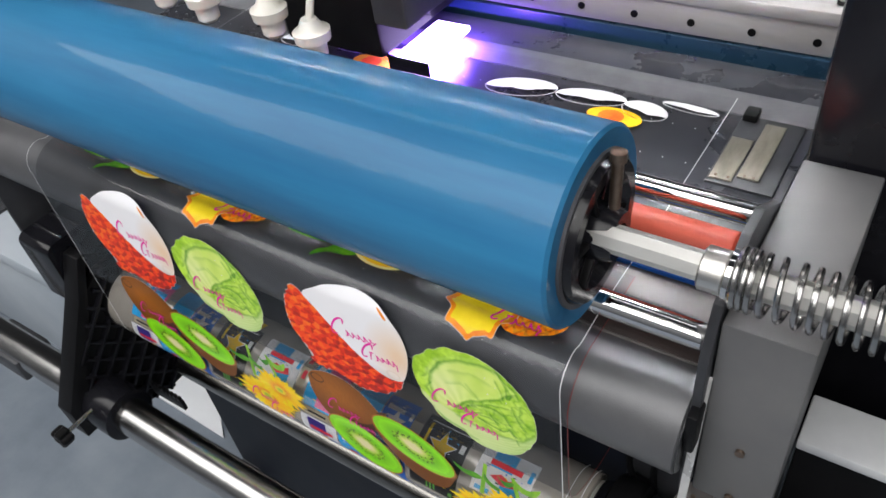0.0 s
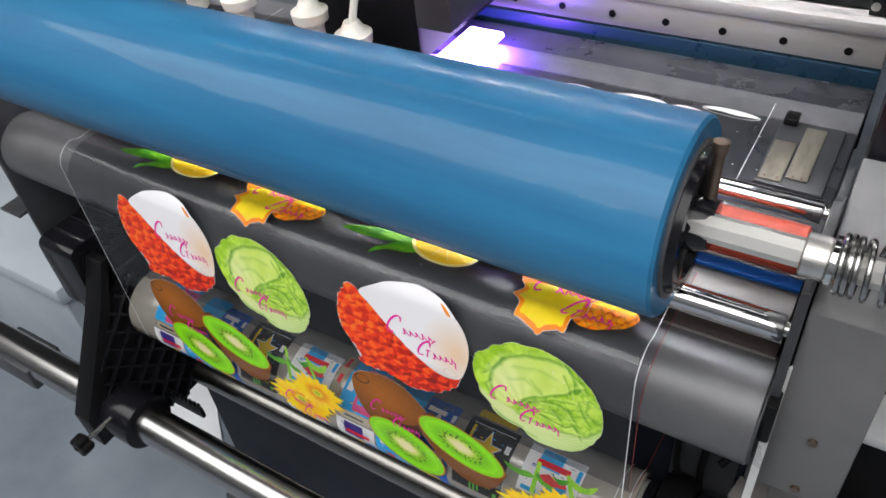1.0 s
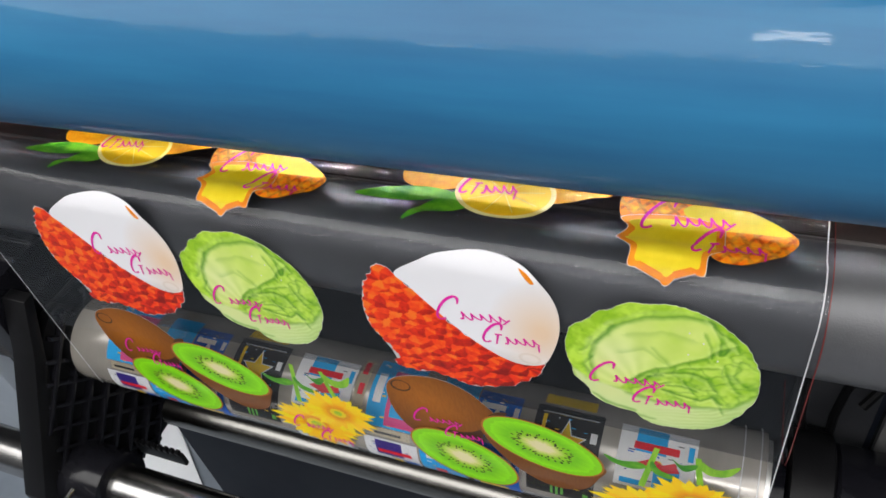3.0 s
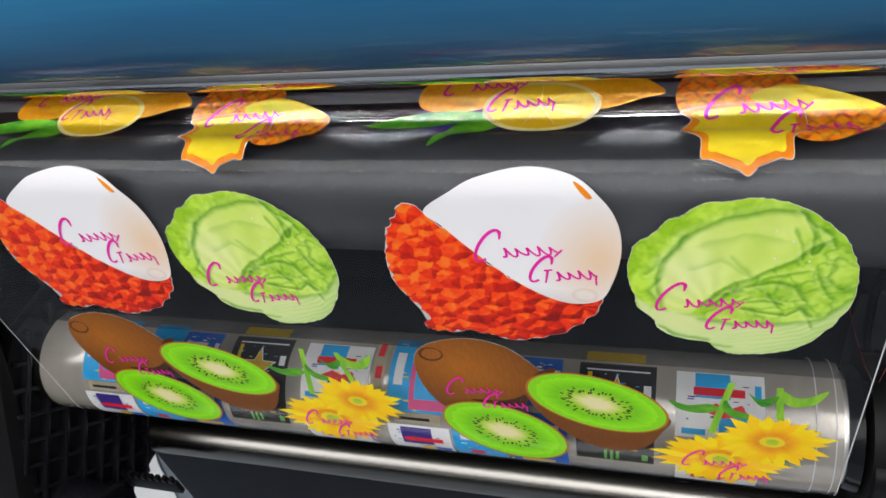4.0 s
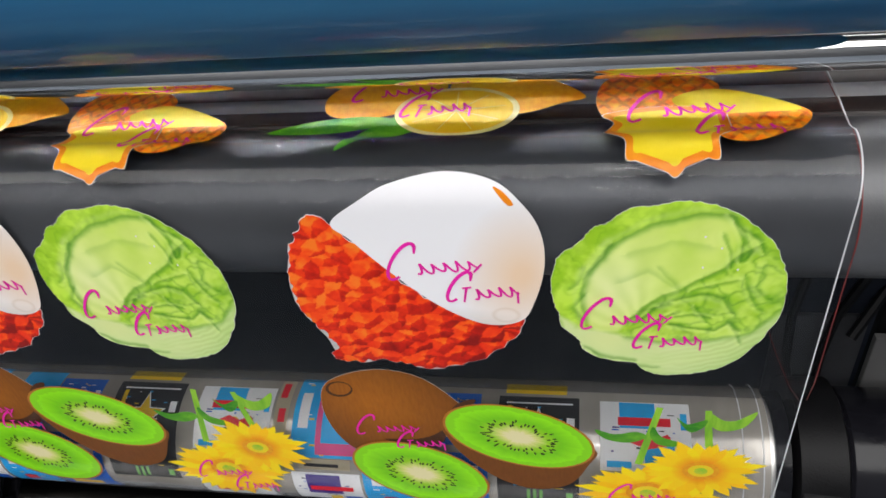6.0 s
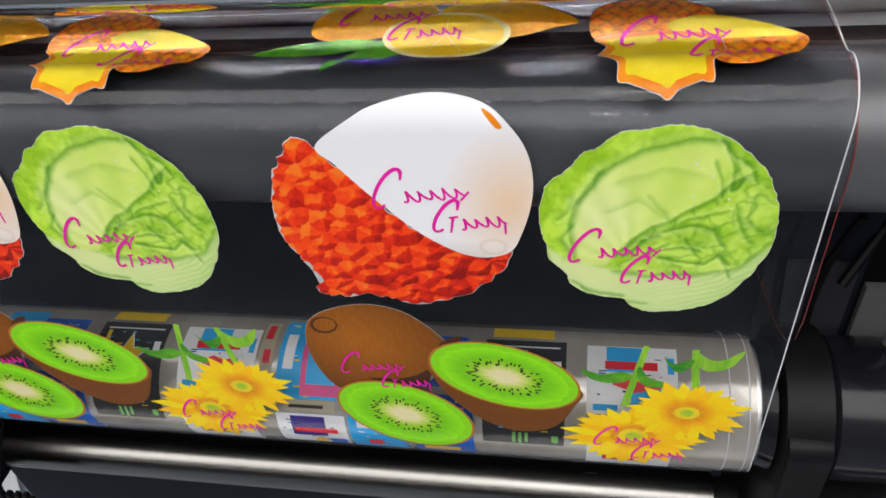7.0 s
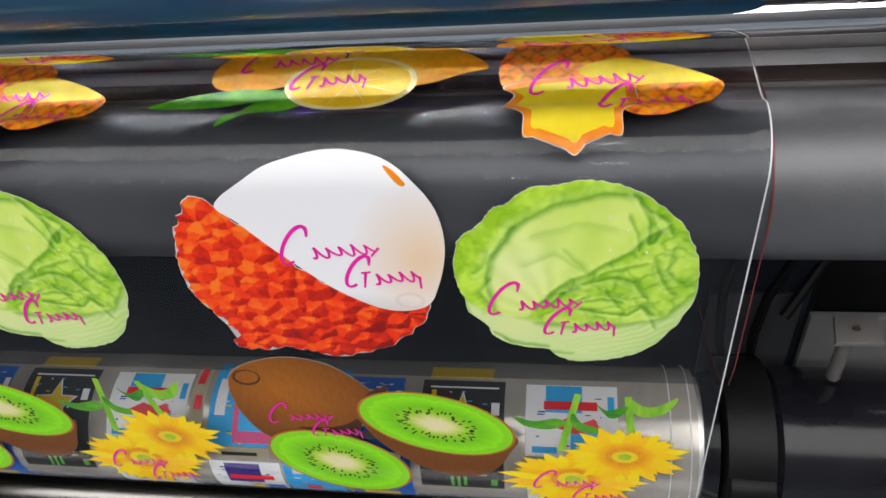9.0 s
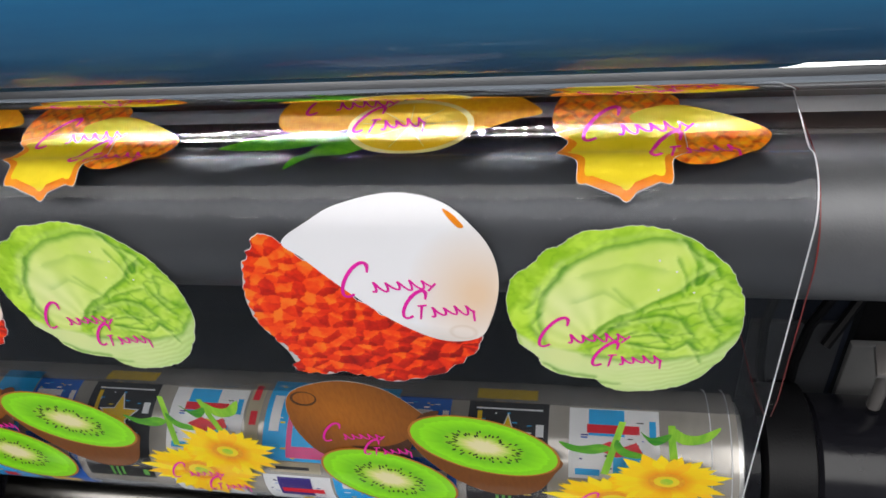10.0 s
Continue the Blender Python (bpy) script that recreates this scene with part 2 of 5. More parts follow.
# ---- the room ----
tagged(part("floor", bm_box((-4, -3, -0.1), (3, 3.5, 0), 0), FLOOR), "pale grey-blue sealed workshop floor", "floor", kind="structure")
tagged(part("ceiling", bm_box((-4, -3, 3.0), (3, 3.5, 3.1), 0), CEIL), "plain pale ceiling above the printer", "ceiling", kind="structure")
for nm, lo, hi in (("wall_west", (-4.1, -3, 0), (-4, 3.5, 3.0)), ("wall_east", (3, -3, 0), (3.1, 3.5, 3.0)), ("wall_south", (-4, -3.1, 0), (3, -3, 3.0)), ("wall_north", (-4, 3.5, 0), (3, 3.6, 3.0))):
    tagged(part(nm, bm_box(lo, hi, 0), WALL), "plain pale workshop wall", "wall", kind="structure")

# ---- laminator rollers ----
def roller(name, label, axis, r, x0, x1, material, neck=0.6, category="roller"):
    ob = thing(name, label, category)
    part("barrel", bm_lathe([(x0, r * 0.93), (x0 + 0.0015, r), (x1 - 0.0015, r), (x1, r * 0.93)], axis, 64), material, ob)
    part("journal", bm_lathe([(x0 - 0.01, r * neck), (x0 - 0.0002, r * neck)], axis, 24), STEEL, ob)
    part("journal", bm_lathe([(x1 + 0.0002, r * neck), (x1 + 0.008, r * neck)], axis, 24), STEEL, ob)
    return ob


roller("guide_roller", "polished steel guide roller under the blue film roll", (0.050, 0.8800), 0.009, -0.83, -0.066, CHROME)
tagged(part("drip_tray", bm_prism([(0.080, 0.79), (0.160, 0.79), (0.160, 0.826), (0.157, 0.826), (0.157, 0.794), (0.083, 0.794), (0.083, 0.833), (0.080, 0.833)], -0.83, -0.066), BROWN), "dark brown metal tray under the rollers", "tray")
apron = thing("drum_apron", "brown-edged grey sheet-metal apron behind the drum", "plate")
part("brown_lip", bm_box((-0.83, 0.0575, 0.8405), (-0.0665, 0.0700, 0.8457), 0.0006), BROWN, apron, "dark brown lip")
part("front_edge", bm_box((-0.83, 0.0560, 0.8360), (-0.0665, 0.0573, 0.8450), 0.0003), GUIDE, apron)
part("sheet", bm_box((-0.83, 0.0702, 0.8395), (-0.0665, 0.0836, 0.8455), 0.0006), PALE_PAINT, apron, "pale grey sheet")
RISE["z"] = 0.005
tagged(part("blue_strip", bm_box((-0.83, 0.1215, 0.8405), (-0.0665, 0.1330, 0.8440), 0.0006), BLUE_BAR), "flat bright blue strip under the octagonal shaft", "strip")
tagged(part("guide_plate", bm_box((-0.83, 0.084, 0.8355), (-0.0665, 0.1640, 0.8400), 0.0006), GUIDE), "grey metal guide plate under the rollers", "plate")
RISE["z"] = 0.007
roller("guide_roller", "polished steel guide roller at the edge of the print bed", (0.1586, 0.8844), 0.0085, -0.83, -0.068, CHROME)
roller("rubber_roller", "matt red silicone pressing roller", (0.1093, 0.888), 0.0167, -0.83, -0.07, RUBBER, 0.4)
RISE["z"] = 0.0

drum = thing("heating_drum", "grey powder-coated drum under the printed film", "drum")
part("shell", bm_lathe([(-0.86, DRUM_R - 0.001), (-0.859, DRUM_R), (-0.0645, DRUM_R), (-0.0635, DRUM_R - 0.001)], DRUM, 96), DRUM_PAINT, drum)
for x in (-0.8645, -0.0632):
    part("end_ring", bm_lathe([(x, 0.030), (x, 0.0365), (x + 0.0008, 0.0365), (x + 0.0008, 0.030)], DRUM, 64, closed=False), DARK_PAINT, drum)

# ---- blue film roll on its shaft ----
RISE["z"] = 0.007
roll = thing("film_roll", "large glossy blue protective film roll on a shaft", "film roll")
part("wound_film", bm_lathe([(-0.752, BLUE_R - 0.002), (-0.750, BLUE_R), (-0.1305, BLUE_R), (-0.1285, BLUE_R - 0.002), (-0.1290, 0.0465)], BLUE, 128, closed=False), BLUEFILM, roll)
part("core", bm_lathe([(-0.1300, 0.0466), (-0.1270, 0.0466), (-0.1270, 0.0435), (-0.135, 0.0435)], BLUE, 96, closed=False), CARDCORE, roll, "grey ring of the cardboard core")
chuck = thing("core_chuck", "black plastic chuck in the blue roll's core", "chuck")
flange = part("flange", bm_lathe([(-0.140, 0.02), (-0.140, 0.0432), (-0.1265, 0.0432), (-0.1225, 0.0415), (-0.1225, 0.034), (-0.1290, 0.030), (-0.1290, 0.017), (-0.117, 0.0155), (-0.1135, 0.014), (-0.1135, 0.008)], BLUE, 64, closed=False), BLACK_GLOSS, chuck)
for k in range(6):
    a = radians(60 * k + 20)
    bm = bm_box((-0.1285, -0.0015, 0.0165), (-0.1235, 0.0015, 0.0345), 0.0006)
    bmesh.ops.transform(bm, matrix=Matrix.Translation((0, BLUE[0], BLUE[1])) @ Matrix.Rotation(a, 4, "X"), verts=bm.verts)
    part("rib", bm, BLACK, flange)
bm = bm_lathe([(0.018, 0.0032), (0.046, 0.0032), (0.0465, 0.0045), (0.052, 0.0045), (0.0525, 0.0035)], (-0.1185, 0.0), 16, direction="z")
bmesh.ops.transform(bm, matrix=Matrix.Translation((0, BLUE[0], BLUE[1])) @ Matrix.Rotation(radians(-6), 4, "X"), verts=bm.verts)
part("clamp_screw", bm, SCREW, chuck, "rusty brown clamping screw")

SH = (0.0165, 0.9635)
shaft = thing("roll_shaft", "satin octagonal shaft through the blue roll", "shaft")
part("rod", bm_lathe([(-0.80, 0.0082), (-0.1136, 0.0082), (0.22, 0.0082)], SH, 8), SATIN, shaft)
part("collar", bm_lathe([(-0.0665, 0.0105), (-0.0655, 0.0118), (-0.0545, 0.0118), (-0.0535, 0.0105)], SH, 48), ALU, shaft)
part("washer", bm_lathe([(-0.0532, 0.0138), (-0.0505, 0.0138)], SH, 48), CHROME, shaft)
turns = []
for i in range(24 * 26 + 1):
    a = 2 * math.pi * i / 24
    k = i / 24
    x = -0.0493 + 0.0034 * k + 0.0034 * max(0.0, k - 2.0) * min(1.0, (k - 2.0) / 3.0 if k > 2 else 0)
    turns.append((x, SH[0] + 0.0150 * math.cos(a), SH[1] + 0.0150 * math.sin(a)))
part("spring", bm_tube(turns, 0.00165, 8), STEEL, shaft, "bright coil spring round the shaft")

# ---- frame of the printer ----
side = thing("side_frame", "dark grey side plate that carries the rollers", "machine frame", kind="structure")
part("plate", bm_prism([(0.022, 0.745), (0.19, 0.745), (0.19, 0.905), (0.155, 0.905), (0.10, 0.94), (0.075, 0.94), (0.035, 0.92), (0.022, 0.885)], -0.0625, -0.0565, bevel=0.0006), DARK_PAINT, side)
part("slot_liner", bm_prism(rounded(0.055, 0.80, 0.075, 0.885, 0.008), -0.0638, -0.0627), BLACK, side)
left_side = thing("side_frame", "dark grey side plate beyond the drum", "machine frame", kind="structure")
part("plate", bm_prism([(0.0, 0.62), (0.19, 0.62), (0.19, 0.905), (0.10, 0.94), (0.0, 0.92)], -0.872, -0.866, bevel=0.0006), DARK_PAINT, left_side)

post = thing("side_post", "grey painted sheet-metal side post", "machine frame", kind="structure")
cover = part("housing", bm_box((-0.0555, 0.032, 0.735), (-0.0045, 0.199, 0.910), 0.002), POST_PAINT, post)
part("leg", bm_box((-0.0545, 0.125, -0.007), (-0.0055, 0.198, 0.7345), 0.002), BLACK, post)
for z in (0.745, 0.80):
    part("screw", bm_lathe([(0.0295, 0.003), (0.0318, 0.003)], (-0.03, z), 12, direction="y"), SCREW, cover)
strap = thing("tension_strap", "thin pale steel strap beside the side plate", "strap")
part("strip", bm_prism([(0.030, 0.860), (0.0318, 0.862), (0.012, 0.70), (0.0095, 0.70)], -0.0600, -0.0545), PALE_STEEL, strap)
part("hook", bm_box((-0.0622, 0.012, 0.805), (-0.0548, 0.030, 0.842), 0.002), BLACK, strap)

# ---- print bed, beam and carriage behind ----
bed = thing("print_bed", "black perforated print bed under the clear film", "print bed")
part("plate", bm_box((-0.86, 0.172, 0.815), (-0.0665, 0.335, 0.8425), 0.0015), BED, bed)
part("felt_strip", bm_box((-0.86, 0.3375, 0.815), (-0.0665, 0.374, 0.8415), 0.001), GREY_STRIP, bed, "grey strip along the bed")
part("rear_plate", bm_box((-0.86, 0.3765, 0.81), (-0.0665, 0.425, 0.8385), 0.001), BED, bed)
part("front_lip", bm_box((-0.86, 0.1655, 0.822), (-0.0665, 0.1705, 0.846), 0.001), ALU, bed)
bm = bmesh.new()
for i in range(38):
    for j in range(3):
        bm_lathe([(0.8427, 0.0007), (0.8429, 0.0007)], (-0.84 + 0.02 * i + 0.01 * (j % 2), 0.20 + 0.05 * j), 8, bm, direction="z")
tagged(part("suction_hole", bm, EDGE, bed), kind="stuff")

clip = thing("film_clip", "worn metal clip plate at the edge of the film", "clip")
part("base", bm_box((-0.1285, 0.232, 0.8428), (-0.0755, 0.333, 0.8448), 0.0006), DARK_PAINT, clip)
part("plate", bm_box((-0.1265, 0.236, 0.8452), (-0.1085, 0.296, 0.8466), 0.0005), ZINC, clip)
zinc = part("plate", bm_box((-0.1065, 0.244, 0.8452), (-0.0895, 0.324, 0.8466), 0.0005), ZINC, clip)
part("knob", bm_box((-0.127, 0.322, 0.8452), (-0.115, 0.338, 0.8525), 0.0015), BLACK, clip)
bm = bmesh.new()
for p in ((-0.122, 0.240), (-0.112, 0.240), (-0.101, 0.246), (-0.094, 0.246)):
    bm_lathe([(0.8467, 0.0013), (0.8472, 0.0013)], p, 10, bm, direction="z")
part("screw", bm, SCREW, zinc)

beam = thing("guide_beam", "aluminium guide beam with bolted linear rail", "beam")
part("apron", bm_box((-0.90, 0.4445, 0.758), (-0.0665, 0.4525, 0.846), 0.001), NAVY, beam, "dark blue apron below the rail")
profile = part("profile", bm_box((-0.90, 0.4475, 0.8475), (-0.0665, 0.53, 0.8800), 0.002), ALU_BRIGHT, beam)
part("rail", bm_box((-0.90, 0.4420, 0.8815), (-0.0665, 0.4600, 0.8950), 0.002), ALU_BRIGHT, beam)
for i in range(14):
    part("bolt", bm_lathe([(0.4462, 0.0040), (0.4472, 0.0040)], (-0.099 - 0.06 * i, 0.8615), 16, direction="y"), BLACK, profile)
part("cable_tray", bm_box((-0.90, 0.50, 0.8815), (-0.0665, 0.60, 0.897), 0.001), BLACK, beam)
part("cover", bm_box((-0.90, 0.62, 0.86), (-0.0665, 0.78, 0.905), 0.004), mat("pinkish_cover", (0.6, 0.45, 0.4), (0.7, 0.56, 0.5), 8, 0.35), beam)
block = thing("rail_stop", "small black end block on the rail", "stop")
part("body", bm_box((-0.092, 0.455, 0.8955), (-0.0675, 0.49, 0.922), 0.002), BLACK, block)
for p in (-0.087, -0.073):
    part("bolt", bm_lathe([(0.4535, 0.004), (0.4552, 0.004)], (p, 0.905), 14, direction="y"), ALU, block)

cab = thing("right_housing", "black glossy end housing of the printer", "housing", kind="structure")
part("panel", bm_box((-0.055, 0.202, 0.60), (0.26, 0.95, 1.25), 0.006), BLACK_GLOSS, cab)
part("latch", bm_box((0.0, 0.1985, 0.93), (0.004, 0.2015, 0.957), 0.0006), ALU, cab)

shelf = thing("lower_shelf", "pale grey metal shelf beside the post", "shelf")
part("top", bm_box((-0.003, 0.092, 0.742), (0.30, 0.138, 0.752), 0.002), PALE_PAINT, shelf)
part("skirt", bm_box((-0.003, 0.120, -0.007), (0.30, 0.137, 0.7415), 0.002), BLACK, shelf)
bm = bm_tube([(0.02 + 0.12 * k / 16, 0.07 + 0.02 * math.sin(k / 5), 0.62 - 0.09 * math.sin(math.pi * k / 16)) for k in range(17)], 0.004, 8)
tagged(part("cable", bm, BLACK), "black cable hanging beside the post", "cable")

head = thing("print_carriage", "dark print carriage with ivory ink tubes and a violet lamp", "print head")
part("body", bm_box((-0.60, 0.262, 0.868), (-0.470, 0.43, 1.05), 0.004), BLACK, head)
part("lamp_window", bm_box((-0.470, 0.280, 0.8575), (-0.428, 0.362, 0.8640), 0.002), glow("uv_window", (0.56, 0.42, 1.0), 17.0), head, "glowing violet-white lamp window")
part("lamp_shield", bm_box((-0.474, 0.2735, 0.8470), (-0.424, 0.2765, 0.8650), 0.0005), BLACK, head)
part("lamp_box", bm_box((-0.467, 0.255, 0.910), (-0.427, 0.335, 1.00), 0.003), DARK_PAINT, head)
for k, (cx, cy, cz) in enumerate(((-0.735, 0.222, 0.925), (-0.667, 0.220, 0.920), (-0.570, 0.220, 0.920), (-0.518, 0.220, 0.905))):
    cap = part("damper", bm_lathe([(cz - 0.022, 0.008), (cz - 0.018, 0.012), (cz - 0.004, 0.0125), (cz - 0.002, 0.018), (cz + 0.008, 0.019), (cz + 0.011, 0.013), (cz + 0.02, 0.008)], (cx, cy), 20, direction="z"), WHITE_PLASTIC, head, "ivory ink damper cap")
    part("ink_tube", bm_tube([(cx, cy, cz + 0.015), (cx + 0.004, cy + 0.01, cz + 0.05), (cx + 0.02, cy + 0.05, cz + 0.10), (cx + 0.03, cy + 0.12, cz + 0.13)], 0.004, 10), WHITE_PLASTIC, cap)

hood = thing("printer_hood", "pale hood lining above the print bed", "hood", kind="structure")
part("lining", bm_box((-0.92, 0.36, 1.268), (-0.06, 0.47, 1.278), 0.001), PALE_PAINT, hood)
LED = glow("led_module", (0.96, 0.97, 1.0), 1000.0)
for sy, sz in ((0.42, 1.2260), (0.385, 1.2580)):
    lamp = thing("led_strip", "dotted white LED strip under the hood", "lamp", "LED strips under the hood")
    tape = part("tape", bm_box((-0.90, sy - 0.005, sz + 0.004), (-0.07, sy + 0.005, sz + 0.008), 0), ALU, lamp)
    if sz < 1.25:
        part("hanger", bm_box((-0.90, sy - 0.002, sz + 0.0087), (-0.07, sy + 0.002, 1.2678), 0), ALU, lamp)
    front = sz - (0.0053 if sz < 1.25 else 0.0064)
    part("visor", bm_box((-0.90, sy - 0.0105, front), (-0.07, sy - 0.0095, sz + 0.0085), 0), ALU, lamp, "thin aluminium visor in front of the diodes")
    part("top", bm_box((-0.90, sy - 0.0094, sz + 0.0081), (-0.07, sy + 0.0050, sz + 0.0085), 0), ALU, lamp)
    part("channel", bm_box((-0.90, sy - 0.0043, sz - 0.0040), (-0.07, sy + 0.0012, sz - 0.0030), 0), ALU, lamp, "aluminium lip under the diodes")
    for k in range(50):
        part("led", bm_box((-0.895 + 0.0167 * k, sy - 0.0025, sz - 0.0025), (-0.8875 + 0.0167 * k, sy + 0.0025, sz + 0.0038), 0), LED, tape)

# ---- take-up side: bars, bracket, chucks ----
RISE["z"] = 0.0
take = thing("takeup_roll", "take-up roll of clear film over printed labels", "film roll")
part("wound_film", bm_lathe([(-0.766, 0.040), (-0.766, TAKE_R), (-0.140, TAKE_R), (-0.1395, 0.0425), (-0.1395, 0.030)], TAKE, 128, closed=False), ROLLFILM, take)
part("core", bm_lathe([(-0.785, 0.0375), (-0.1295, 0.0375), (-0.1295, 0.02)], TAKE, 64, closed=False), SATIN, take)
right_chuck = thing("takeup_chuck", "black take-up chuck with motor housing", "chuck")
part("cone", bm_lathe([(-0.136, 0.020), (-0.136, 0.0395), (-0.1275, 0.0425), (-0.1265, 0.030)], TAKE, 64), BLACK_GLOSS, right_chuck)
part("collar", bm_lathe([(-0.1255, 0.043), (-0.1245, 0.051), (-0.0985, 0.052), (-0.0965, 0.048)], TAKE, 64), BLACK, right_chuck)
part("motor", bm_lathe([(-0.0955, 0.044), (-0.093, 0.046), (0.06, 0.046)], TAKE, 64), BLACK_GLOSS, right_chuck)
part("yoke", bm_prism(rounded(-0.008, 0.40, 0.10, 0.62, 0.012), -0.1235, -0.0985, bevel=0.001), BLACK, right_chuck)
switch = thing("rocker_switch", "small grey rocker switch on the motor box", "switch")
part("frame", bm_box((-0.0925, -0.0135, 0.5195), (-0.0745, -0.0105, 0.552), 0.001), DARK_PAINT, switch)
rocker = part("rocker", bm_box((-0.0905, -0.0165, 0.522), (-0.0765, -0.0137, 0.5495), 0.001), POST_PAINT, switch)
part("mark", bm_box((-0.0855, -0.0171, 0.527), (-0.0815, -0.0166, 0.5285), 0), EDGE, rocker)
box = thing("motor_box", "black motor box under the take-up chuck", "box")
part("housing", bm_box((-0.0955, -0.010, 0.40), (0.06, 0.09, 0.5475), 0.003), BLACK, box)
bm = bm_tube([(-0.085 + 0.05 * math.sin(k / 4.0), 0.09 + 0.01 * k, 0.66 + 0.02 * k - 0.0009 * k * k) for k in range(15)], 0.0035, 8)
tagged(part("cable", bm, BLACK), "thin black motor cable looping behind the chuck", "cable")
for pts in ([(-0.118, 0.092, 0.72), (-0.123, 0.090, 0.68), (-0.121, 0.088, 0.64), (-0.112, 0.088, 0.60)], [(-0.088, 0.085, 0.72), (-0.098, 0.088, 0.68), (-0.100, 0.090, 0.645), (-0.098, 0.092, 0.60)]):
    tagged(part("cable", bm_tube(pts, 0.0032, 8), BLACK), "black cable hanging in front of the access plate", "cable")
tab = thing("sensor_tab", "small grey metal tab on a peg", "bracket")
part("plate", bm_prism([(-0.071, 0.048), (-0.046, 0.048), (-0.044, 0.070), (-0.067, 0.070)], 0.682, 0.686, axis="z", bevel=0.0008), GUIDE, tab)
part("peg", bm_lathe([(0.641, 0.004), (0.6818, 0.004)], (-0.060, 0.060), 16, direction="z"), GUIDE, tab)
part("screw", bm_lathe([(0.6862, 0.0022), (0.6872, 0.0020)], (-0.058, 0.058), 12, direction="z"), SCREW, tab)

BAR_A, BAR_B = (0.052, 0.462), (-0.058, 0.491)
bar = thing("guide_bar", "polished steel guide bar below the take-up roll", "bar")
part("tube", bm_lathe([(-0.748, 0.019), (-0.747, 0.020), (-0.143, 0.020), (-0.142, 0.019)], BAR_A, 64), WORN_STEEL, bar)
part("end_cap", bm_lathe([(-0.1415, 0.017), (-0.1240, 0.017)], BAR_A, 32), BLACK, bar)
bar = thing("stand_bar", "thick polished steel stand bar through the black bracket", "bar")
part("tube", bm_lathe([(-1.25, 0.022), (-1.249, 0.023), (0.05, 0.023)], BAR_B, 64), STEEL, bar)
part("end_block", bm_box((-1.02, -0.085, 0.462), (-0.93, -0.031, 0.50), 0.004), DARK_PAINT, bar)

arm = thing("takeup_bracket", "black moulded take-up bracket clamped on the bar", "bracket")
ARM = [(-0.055, 0.440), (0.02, 0.415), (0.103, 0.415), (0.103, 0.60), (0.075, 0.655), (0.02, 0.655), (-0.02, 0.63), (-0.085, 0.52), (-0.085, 0.47)]
part("plate", bm_prism(ARM, -0.790, -0.778, bevel=0.001), BLACK, arm)


def in_arm(y, z):
    hit = False
    for (y0, z0), (y1, z1) in zip(ARM, ARM[1:] + ARM[:1]):
        if (z0 > z) != (z1 > z) and y < (y1 - y0) * (z - z0) / (z1 - z0) + y0:
            hit = not hit
    return hit


for way in (1, -1):
    for i in range(-9, 10):
        cy, cz = 0.01 + 0.032 * i, 0.535
        run = [k * 0.004 for k in range(-50, 51) if in_arm(cy + 0.0028 * k, cz + 0.0028 * way * k)]
        if len(run) > 5:
            lo, hi = 0.707 * (run[0] + 0.004), 0.707 * (run[-1] - 0.004)
            bm = bm_box((-0.7778, -0.0020, 0.0), (-0.7690 if way > 0 else -0.7705, 0.0020, (hi - lo) * 1.414), 0.0004)
            bmesh.ops.transform(bm, matrix=Matrix.Translation((0, cy + lo, cz + way * lo if way > 0 else cz - lo)) @ Matrix.Rotation(radians(-45 if way > 0 else -135), 4, "X"), verts=bm.verts)
            part("rib", bm, BLACK_GLOSS, arm)
part("front_wall", bm_prism([(0.004, 0.690), (0.016, 0.690), (-0.020, 0.610), (-0.078, 0.500), (-0.078, 0.462), (-0.100, 0.462), (-0.101, 0.512), (-0.020, 0.640)], -0.800, -0.772, bevel=0.001), BLACK, arm)
part("clamp", bm_lathe([(-0.785, 0.030), (-0.783, 0.034), (-0.722, 0.034), (-0.720, 0.029)], BAR_B, 48), BLACK_GLOSS, arm)
part("shaft_cone", bm_lathe([(-0.777, 0.046), (-0.7665, 0.044), (-0.7662, 0.030)], TAKE, 48), BLACK, arm)
part("channel", bm_prism(rounded(-0.012, 0.60, 0.085, 0.705, 0.012), -0.862, -0.802, bevel=0.001), BLACK_GLOSS, arm)
for y in (0.012, 0.035, 0.058):
    part("edge_trim", bm_box((-0.860, y, 0.7054), (-0.804, y + 0.003, 0.7075), 0.0005), CHROME, arm, "bright edge on the channel")
part("post", bm_box((-0.868, 0.0, 0.44), (-0.80, 0.07, 0.618), 0.004), BLACK, arm)
knob = thing("clamp_knob", "small black lobed clamping knob", "knob")
bm = bmesh.new()
for k in range(5):
    a = 2 * math.pi * k / 5
    bm_lathe([(-0.136, 0.004), (-0.134, 0.0058), (-0.122, 0.0058), (-0.120, 0.004)], (-0.745 + 0.0075 * math.cos(a), 0.520 + 0.0075 * math.sin(a)), 14, bm, direction="y")
bm_lathe([(-0.135, 0.009), (-0.121, 0.009)], (-0.745, 0.520), 20, bm, direction="y")
part("grip", bm, BLACK, knob)
part("screw", bm_lathe([(-0.1195, 0.003), (-0.085, 0.003)], (-0.745, 0.520), 12, direction="y"), STEEL, knob)
rack = thing("toothed_strip", "short black toothed strip behind the bar", "strip")
part("strip", bm_box((-0.757, -0.005, 0.452), (-0.695, 0.0, 0.470), 0.0005), BLACK, rack)
for i in range(8):
    part("tooth", bm_box((-0.756 + 0.0078 * i, -0.005, 0.4702), (-0.752 + 0.0078 * i, 0.0, 0.476), 0.0003), BLACK, rack)

